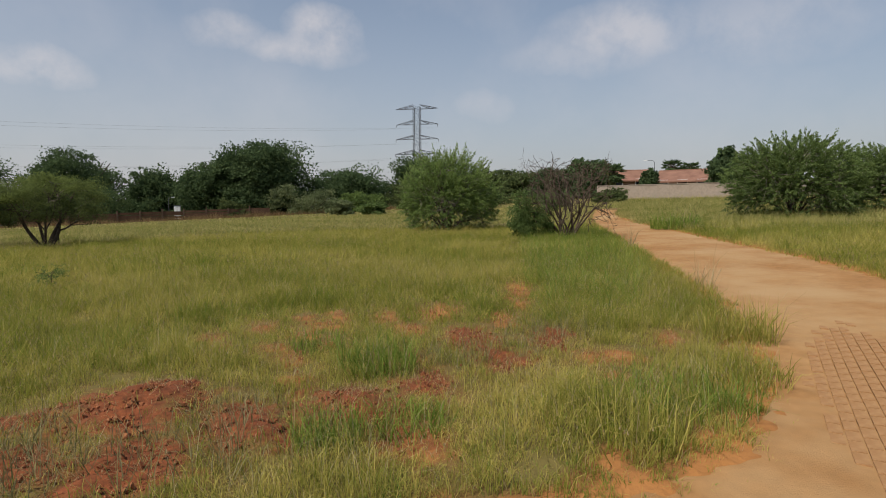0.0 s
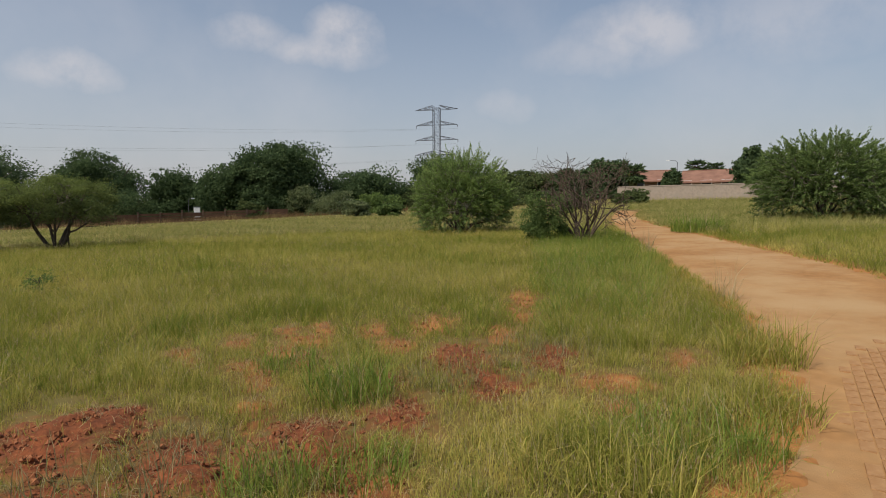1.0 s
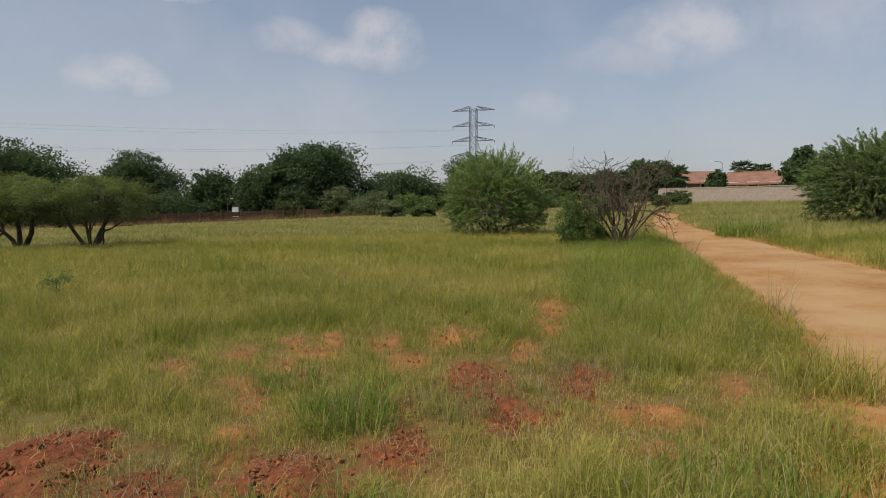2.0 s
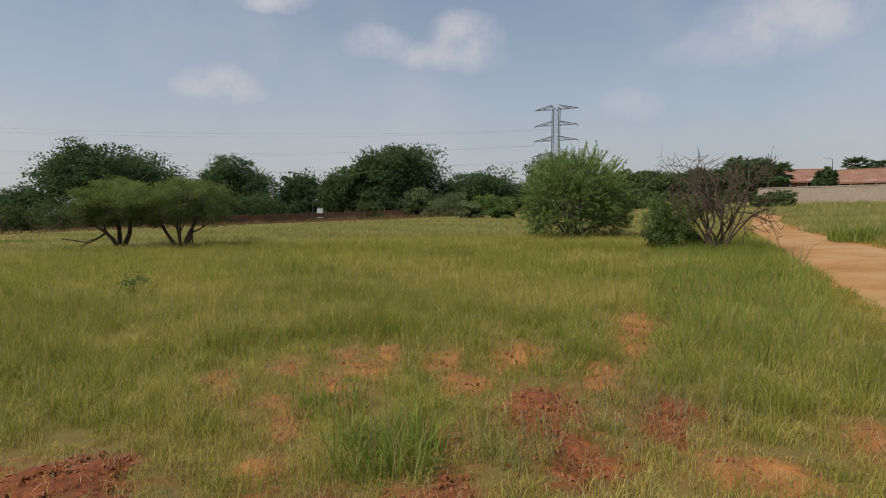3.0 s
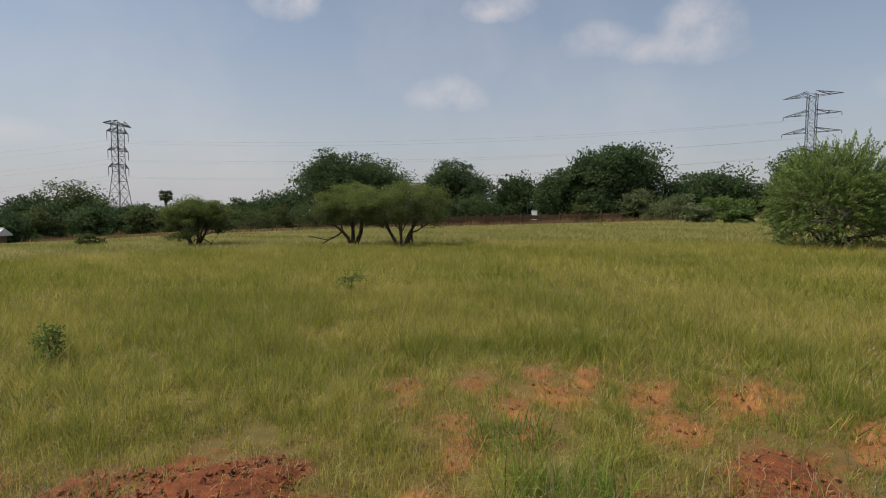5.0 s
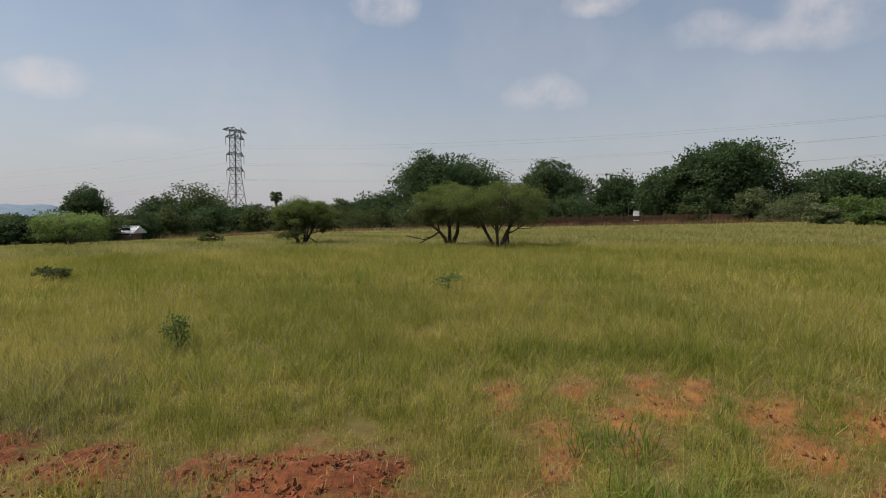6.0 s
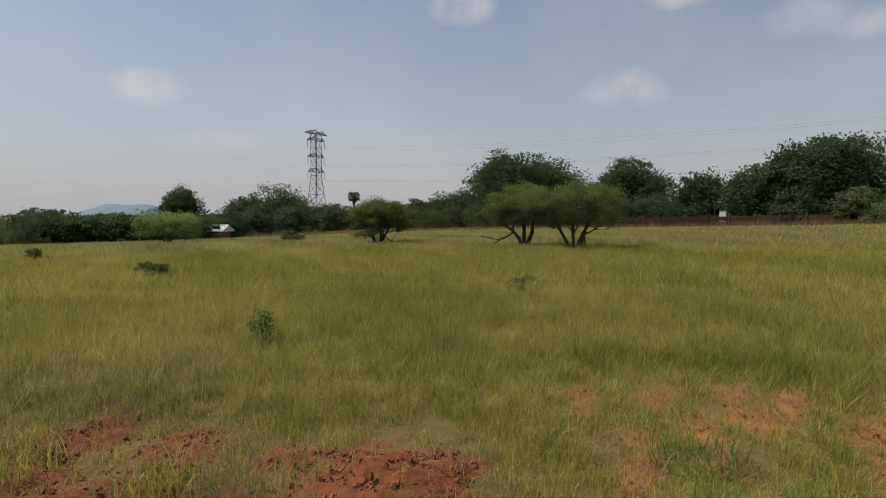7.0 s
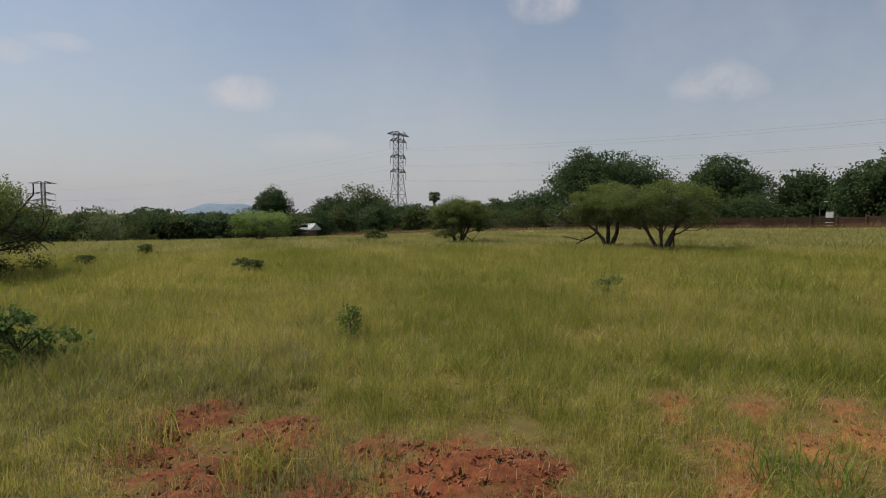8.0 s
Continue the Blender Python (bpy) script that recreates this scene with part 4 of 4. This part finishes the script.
# trees to the west
WEST = "dark green tree in the far line of trees"
for seed, x, y, hgt, wid, m in [(60, -96, -9.0, 4.6, 12, LEAF_DARK), (61, -106, -1.1, 5.8, 14, LEAF_DARK), (62, -101, 8.0, 5.6, 14.5, LEAF_DARK), (63, -95.5, 15.4, 4.6, 11.5, LEAF_DARK),
                               (64, -93, 20.5, 3.7, 9.5, LEAF_MID), (65, -111, 35.3, 4.9, 9.0, LEAF_MID), (66, -110.6, 46.8, 9.9, 14.5, LEAF_MID), (67, -107, 39.5, 7.2, 9.5, LEAF_DARK),
                               (68, -103.8, 54.3, 5.4, 11, LEAF_DARK), (69, -104, 60.5, 4.6, 9, LEAF_MID), (70, -112, -10, 6.4, 13, LEAF_MID), (71, -90, -18, 4.8, 13, LEAF_DARK), (72, -120, 22, 5.5, 14, LEAF_DARK),
                               (73, -88, -30, 5.1, 14, LEAF_DARK), (74, -116, 52, 6.7, 12, LEAF_DARK), (75, -98, 30, 3.6, 7, LEAF_MID)]:
    broadleaf_tree(seed, x, y, hgt, wid, m, WEST, 0.03, 4600, 0.48, 26, "trees to the west")
broadleaf_tree(76, -117.9, 30.9, 11.0, 7.8, LEAF_DARK, "round-headed dark tree standing above its neighbours", 0.32, 4500, 0.46, 26, "trees to the west")
bush(77, -86.4, 1.2, 4.4, 6.0, LEAF_GREY, "rounded grey-green bush before the trees", 1800, 0.2)
bush(78, -85.4, 5.5, 3.7, 4.2, LEAF_MID, "rounded green bush before the trees", 1500, 0.2)
palm_tree(79, -131.9, 76.0, 10.7, 3.7, "tall slender palm above the trees")
palm_tree(80, 40.2, 100.9, 5.6, 4.2, "palm behind the tiled roofs")
palm_tree(81, 43.7, 101.5, 5.1, 3.6, "palm behind the tiled roofs")
palm_tree(82, 17.9, 63.5, 4.3, 3.2, "palm behind the garden wall")
palm_tree(83, 5.3, 90.5, 4.9, 3.4, "palm beyond the field")

# trees in the field
umbrella_acacia(101, -17.9, 22.7, 2.95, 4.9, "wide flat-topped acacia with several thin stems", 5, 0.40, leaves=36000, leaf=0.075)
umbrella_acacia(102, -21.4, 23.1, 3.10, 4.1, "flat-topped acacia with a leaning dark trunk", 3, 0.34, leaves=34000, leaf=0.075, trunk=0.15)
umbrella_acacia(103, -31.9, 21.0, 2.7, 4.0, "low rounded acacia in the field", 6, 0.20, leaves=26000, leaf=0.095)
umbrella_acacia(104, -49.2, 12.7, 2.4, 5.2, "low spreading lime-green acacia", 6, 0.22, LEAF_FRESH, 9000, leaf=0.13)
umbrella_acacia(105, -21.4, -1.7, 2.9, 4.6, "bushy green acacia at the edge of the field", 6, 0.10, leaves=36000, leaf=0.08)
feathery_thorn_tree(106, 17.4, 29.9, 4.6, 7.4, "broad dark green thorn tree beside the path", 2600, LEAF_THORN, "thorn trees by the path", 0.25, 0.12)
feathery_thorn_tree(107, 23.4, 30.4, 4.2, 6.4, "broad dark green thorn tree beside the path", 2000, LEAF_THORN, "thorn trees by the path", 0.25, 0.12)
feathery_thorn_tree(108, -1.4, 28.3, 4.15, 5.6, "feathery bright green thorn tree, branches to the ground", 2300)
bush(109, 1.9, 22.0, 1.9, 2.05, LEAF_THORN, "dense green bush beside the dead one", 7000, 0.075, 18)
dead_bush(110, 3.2, 21.7, 3.9, 3.1, "leafless grey-brown bush with many crooked twigs")


# ---- pylons and lines ----
def pylon(x, y, z, height, arms, arm_half, turn, label, base_half=2.6, top_half=0.9, thick=0.16, hung=10):
    """A four-legged lattice tower with paired cross-arms."""
    ob = thing("pylon", x, y, z, label, "pylon", "pylons", turn)
    waist = height * 0.52

    def half(h):
        return base_half + (top_half - base_half) * min(1.0, h / waist) if h < waist else top_half

    corners = [(-1, -1), (1, -1), (1, 1), (-1, 1)]
    for sx, sy in corners:
        v, f = tubes([[(sx * half(h), sy * half(h), h - (0.5 if h == 0 else 0), thick) for h in (0, waist, height)]], 4)
        part("leg", raw_mesh("leg", v, f, STEEL), ob)
    levels, h = [], 0.0
    while h < height - 0.3:
        levels.append(h)
        h += max(2.4, half(h) * 1.9)
    levels.append(height)
    seg = []
    for a, b in zip(levels, levels[1:]):
        for (ax, ay), (bx, by) in zip(corners, corners[1:] + corners[:1]):
            seg.append(((ax * half(a), ay * half(a), a), (bx * half(b), by * half(b), b)))
            seg.append(((bx * half(a), by * half(a), a), (ax * half(b), ay * half(b), b)))
            seg.append(((ax * half(b), ay * half(b), b), (bx * half(b), by * half(b), b)))
    v, f = bars(seg, thick * 0.62)
    part("bracing", raw_mesh("bracing", v, f, STEEL), ob)
    for k, level in enumerate(arms):
        for side in (-1, 1):
            w = arm_half[k]
            seg = []
            for s in (-1, 1):
                seg += [((side * top_half, s * top_half, level), (side * w, 0, level)), ((side * top_half, s * top_half, level + 1.4), (side * w, 0, level)),
                        ((side * (top_half + w) / 2, s * top_half / 2, level), (side * (top_half + w) / 2, s * top_half / 2, level + 0.7)),
                        ((side * top_half, s * top_half, level + 1.4), (side * (top_half + w) / 2, s * top_half / 2, level))]
            v, f = bars(seg, thick * 1.1)
            arm = part("cross_arm", raw_mesh("cross_arm", v, f, STEEL), ob)
            if hung and k < 3:
                v, f = tubes([[(side * w, 0, level - 0.05 - 0.3 * i, 0.13 if i % 2 else 0.07) for i in range(hung)]], 6)
                part("insulator", raw_mesh("insulator", v, f, INSULATOR), arm)
    return ob


A_TOP, B_TOP = 36.9, 30.1
pylon(-8.5, 204.2, 1.3, 35.0, (18.6, 23.8, 29.0, 34.4), (8.0, 7.7, 7.5, 7.7), -12, "grey steel lattice pylon with four pairs of cross-arms", hung=4, base_half=3.0, top_half=1.15, thick=0.09)
pylon(-199.2, 98.2, -4.2, 34.0, (19.4, 24.9, 31.0, 33.4), (4.4, 4.4, 4.6, 6.0), 112, "grey steel lattice pylon seen nearly edge-on", base_half=3.2, top_half=1.35, thick=0.14)
pylon(-420.1, -31.1, -10.1, 25.0, (10, 14, 18, 24.3), (6.5, 6.5, 6.5, 7.5), 112, "distant grey steel lattice pylon", thick=0.17)


def cable(a, b, sag):
    pts = []
    for i in range(33):
        t = i / 32
        pts.append((a[0] + (b[0] - a[0]) * t, a[1] + (b[1] - a[1]) * t, a[2] + (b[2] - a[2]) * t - sag * 4 * t * (1 - t), 0.015))
    v, f = tubes([pts], 4)
    ob = new("power_line", raw_mesh("power_line", v, f, WIRE))
    return tagged(ob, "thin grey overhead line between the pylons", "cable", "overhead lines")


for za, zb in ((18.9, 16.9), (24.0, 22.4), (29.2, 28.6)):
    for side in (-1, 1):
        cable((-8.5 + side * 7.5, 204.2 - side * 1.6, za - 0.3), (-199.2 + side * 1.65, 98.2 - side * 4.1, zb - 4.6 - 0.3), 3.2)
        cable((-199.2 + side * 1.65, 98.2 - side * 4.1, zb - 4.6 - 0.3), (-420.1 + side * 2.2, -31.1 - side * 6, zb - 18.5), 4.0)


# ---- fence along the field ----
def fence(points, label, boarded):
    """Posts with boards between them, or with plain wires."""
    ob = thing("fence", 0, 0, 0, label, "fence", "fences along the field")
    for (x0, y0), (x1, y1) in zip(points, points[1:]):
        n = max(1, round(math.hypot(x1 - x0, y1 - y0) / 2.5))
        a = math.degrees(math.atan2(y1 - y0, x1 - x0))
        long = math.hypot(x1 - x0, y1 - y0) / n
        for i in range(n):
            x, y = x0 + (x1 - x0) * i / n, y0 + (y1 - y0) * i / n
            z = float(land(x, y))
            tall = 1.42 + 0.10 * math.sin(i * 2.3)
            v, f = boxes([(-0.08, -0.08, -0.2, 0.08, 0.08, tall)])
            p = part("post", raw_mesh("post", v, f, POST), ob)
            p.matrix_basis = pose(x, y, z, 0, 0, a)
            if boarded:
                for k in range(4):
                    drop = 0.03 * math.sin(i * 1.7 + k * 2.1)
                    v, f = boxes([(0.09, -0.02, 0.05 + 0.30 * k + drop, long - 0.09, 0.02, 0.32 + 0.30 * k + drop)])
                    p = part("board", raw_mesh("board", v, f, RUST), ob)
                    p.matrix_basis = pose(x, y, z, 0, 0, a)
            else:
                v, f = tubes([[(0, 0.09, h, 0.004), (long, 0.09, h, 0.004)] for h in (0.3, 0.7, 1.1)], 4)
                p = part("wires", raw_mesh("wires", v, f, WIRE), ob)
                p.matrix_basis = pose(x, y, z, 0, 0, a)
    return ob


fence([(-47.5, 61.5), (-33.5, 71.0), (-24.0, 75.5)], "rust-brown board fence with posts along the field", True)
fence([(-66, 41.0), (-47.5, 61.5)], "old post and wire fence along the field", False)


def fence_grass(seed, n, points):
    """Tall red-brown dry grass left standing along the fence."""
    r = np.random.RandomState(seed)
    p = np.array(points, float)
    u = r.uniform(0, len(p) - 1, n)
    x = np.interp(u, np.arange(len(p)), p[:, 0]) + r.normal(0, 0.9, n) + 0.8
    y = np.interp(u, np.arange(len(p)), p[:, 1]) + r.normal(0, 0.9, n) - 0.8
    v, f, t = blades(r, x, y, land(x, y), r.uniform(0.3, 0.95, n) * (0.75 + 0.3 * soft_noise(x, y, 4.0, 91)), np.full(n, 0.05), np.clip(r.normal(0.3, 0.2, n), 0, 1), np.clip(r.normal(0.4, 0.25, n), 0, 1), 1)
    tagged(new("dry_grass", raw_mesh("dry_grass", v, f, BROWN_GRASS, False, {"tint": t})), "red-brown dry grass along the fence", "grass", kind="stuff")


fence_grass(93, 9000, [(-78, 30), (-66, 41.0), (-47.5, 61.5), (-33.5, 71.0), (-24.0, 75.5), (-8, 78)])


# ---- houses ----
def house(x, y, z, long, deep, wall_high, roof_high, turn, wall_mat, roof_mat, label, windows=2, hip=False):
    ob = thing("house", x, y, z, label, "house", "houses", turn)
    v, f = boxes([(-long / 2, -deep / 2, -1.0, long / 2, deep / 2, wall_high)])
    part("wall", raw_mesh("wall", v, f, wall_mat), ob)
    e = 0.45
    ridge = long / 2 + e - (deep * 0.45 if hip else 0)
    a, b, zt = long / 2 + e, deep / 2 + e, wall_high + roof_high
    V = [(-a, -b, wall_high - 0.1), (a, -b, wall_high - 0.1), (a, b, wall_high - 0.1), (-a, b, wall_high - 0.1), (-ridge, 0, zt), (ridge, 0, zt),
         (-a, -b, wall_high + 0.06), (a, -b, wall_high + 0.06), (a, b, wall_high + 0.06), (-a, b, wall_high + 0.06)]
    me = bpy.data.meshes.new("roof")
    me.from_pydata(V, [], [(6, 7, 5, 4), (8, 9, 4, 5), (7, 8, 5), (9, 6, 4), (0, 1, 7, 6), (1, 2, 8, 7), (2, 3, 9, 8), (3, 0, 6, 9), (3, 2, 1, 0)])
    me.materials.append(roof_mat)
    roof = part("roof", me, ob)
    v, f = tubes([[(-ridge, 0, zt, 0.09), (ridge, 0, zt, 0.09)]], 6)
    part("ridge", raw_mesh("ridge", v, f, roof_mat), roof)
    for i in range(windows):
        cx = (i + 0.5) / windows * long - long / 2
        v, f = boxes([(cx - 0.6, -deep / 2 - 0.03, 0.9, cx + 0.6, -deep / 2 - 0.01, 2.0)])
        w = part("window", raw_mesh("window", v, f, GLASS), ob)
        v, f = boxes([(cx - 0.68, -deep / 2 - 0.05, 0.82, cx - 0.6, -deep / 2, 2.08), (cx + 0.6, -deep / 2 - 0.05, 0.82, cx + 0.68, -deep / 2, 2.08),
                      (cx - 0.6, -deep / 2 - 0.05, 2.0, cx + 0.6, -deep / 2, 2.08), (cx - 0.6, -deep / 2 - 0.05, 0.82, cx + 0.6, -deep / 2, 0.9)])
        part("frame", raw_mesh("frame", v, f, WHITE), w)
    return ob


house(25.3, 80.5, 3.1, 6.0, 6.0, 1.8, 1.6, -14, BROWN_WALL, TILE, "brown house with an orange clay tile roof", 2)
house(33.2, 78.0, 2.9, 7.6, 6.0, 1.8, 1.7, -42, BROWN_WALL, TILE, "brown house with an orange clay tile roof", 3)
house(42.5, 77.0, 3.2, 5.5, 5.0, 1.5, 1.1, -18, BROWN_WALL, TILE, "small outbuilding with a tiled roof", 1, True)
house(-91.0, 29.6, float(land(-91, 29.6)), 2.0, 1.9, 1.3, 0.9, 35, BROWN_WALL, WHITE, "house with a white roof among trees", 1)


def garden_wall(points, high):
    ob = thing("garden_wall", 0, 0, 0, "pale plastered boundary wall before the houses", "wall")
    for (x0, y0), (x1, y1) in zip(points, points[1:]):
        n = max(1, round(math.hypot(x1 - x0, y1 - y0) / 3.0))
        a = math.degrees(math.atan2(y1 - y0, x1 - x0))
        long = math.hypot(x1 - x0, y1 - y0) / n
        for i in range(n):
            x, y = x0 + (x1 - x0) * i / n, y0 + (y1 - y0) * i / n
            z = float(land(x, y))
            v, f = boxes([(0, -0.1, -0.6, long, 0.1, high), (-0.02, -0.14, high, long - 0.0, 0.14, high + 0.08)])
            p = part("wall_panel", raw_mesh("wall_panel", v, f, PLASTER), ob)
            p.matrix_basis = pose(x, y, z, 0, 0, a)
            v, f = boxes([(-0.13, -0.125, -0.6, 0.13, 0.125, high + 0.03)])
            p = part("pier", raw_mesh("pier", v, f, PLASTER), ob)
            p.matrix_basis = pose(x, y, z, 0, 0, a)
    return ob


garden_wall([(15.5, 60.5), (26.5, 55.5), (44, 50)], 1.5)

# white cabinet and sign behind the fence
cab = thing("white_cabinet", -35.7, 74.2, float(land(-35.7, 74.2)), "small white cabinet behind the fence", "cabinet", turn=20)
v, f = boxes([(-0.38, -0.30, -0.1, 0.38, 0.30, 1.85)])
part("body", raw_mesh("body", v, f, WHITE), cab)
for x0, x1 in ((-0.35, -0.02), (0.02, 0.35)):
    v, f = boxes([(x0, -0.33, 0.1, x1, -0.303, 1.75)])
    part("door", raw_mesh("door", v, f, WHITE), cab)
v, f = boxes([(-0.44, -0.36, 1.853, 0.44, 0.36, 1.92)])
part("roof", raw_mesh("roof", v, f, STEEL), cab)


def street_lamp(x, y, high, reach, turn, label):
    ob = thing("street_lamp", x, y, float(land(x, y)), label, "street lamp", "street lamps", turn)
    v, f = tubes([[(0, 0, -0.2, 0.06), (0, 0, high * 0.6, 0.04), (0, 0, high - 0.2, 0.03), (reach * 0.25, 0, high, 0.025), (reach, 0, high + 0.05, 0.022)]], 8)
    part("pole", raw_mesh("pole", v, f, STEEL, True), ob)
    v, f = boxes([(reach - 0.05, -0.10, high - 0.01, reach + 0.35, 0.10, high + 0.08)])
    part("lamp_head", raw_mesh("lamp_head", v, f, WHITE), ob)
    return ob


street_lamp(25.0, 69.6, 4.0, 0.9, 160, "grey street lamp with a curved arm")
street_lamp(-36.9, 74.4, 3.0, 0.4, 30, "low lamp with a white head behind the fence")

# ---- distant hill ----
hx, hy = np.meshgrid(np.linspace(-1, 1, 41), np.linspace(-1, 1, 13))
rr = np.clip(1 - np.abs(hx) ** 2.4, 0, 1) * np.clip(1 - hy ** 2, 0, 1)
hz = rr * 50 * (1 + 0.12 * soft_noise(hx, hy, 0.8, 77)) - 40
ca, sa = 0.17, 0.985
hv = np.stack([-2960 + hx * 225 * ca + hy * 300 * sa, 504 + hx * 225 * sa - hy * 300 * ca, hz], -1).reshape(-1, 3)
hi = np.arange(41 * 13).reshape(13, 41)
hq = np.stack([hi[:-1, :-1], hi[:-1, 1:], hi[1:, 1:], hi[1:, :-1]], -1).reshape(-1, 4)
tagged(new("hill", raw_mesh("hill", hv, hq, HILL, True)), "far hill, its haze painted in as blue-grey", "hill", kind="structure")


# ---- bare bricks of the path, where the sand is thin ----
brick_v, brick_f = boxes([(-0.0985, -0.0465, -0.05, 0.0985, 0.0465, 0.0)])
brick_v[4:, :2] *= 0.985
brick_mesh = raw_mesh("brick", brick_v, brick_f, BRICK)
rb = np.random.RandomState(77)
turn = math.degrees(math.atan2(0.866, 0.50))
count = 0
for i in range(-17, 18):
    for k in range(-7, 8):
        along, side = i * 0.205 + (0.1 if k % 2 else 0.0), k * 0.106
        x, y = 2.05 + along * 0.50 + side * 0.866, 4.3 + along * 0.866 - side * 0.50
        if swept(x, y) < 0.45 + 0.3 * rb.rand() or count >= 300:
            continue
        ob = new("brick", brick_mesh)
        ob.parent = path
        ob.matrix_basis = pose(x, y, float(land(x, y)) - 0.0222 + rb.uniform(-0.003, 0.0015), rb.uniform(-0.6, 0.6), rb.uniform(-0.6, 0.6), turn + rb.uniform(-0.8, 0.8))
        count += 1
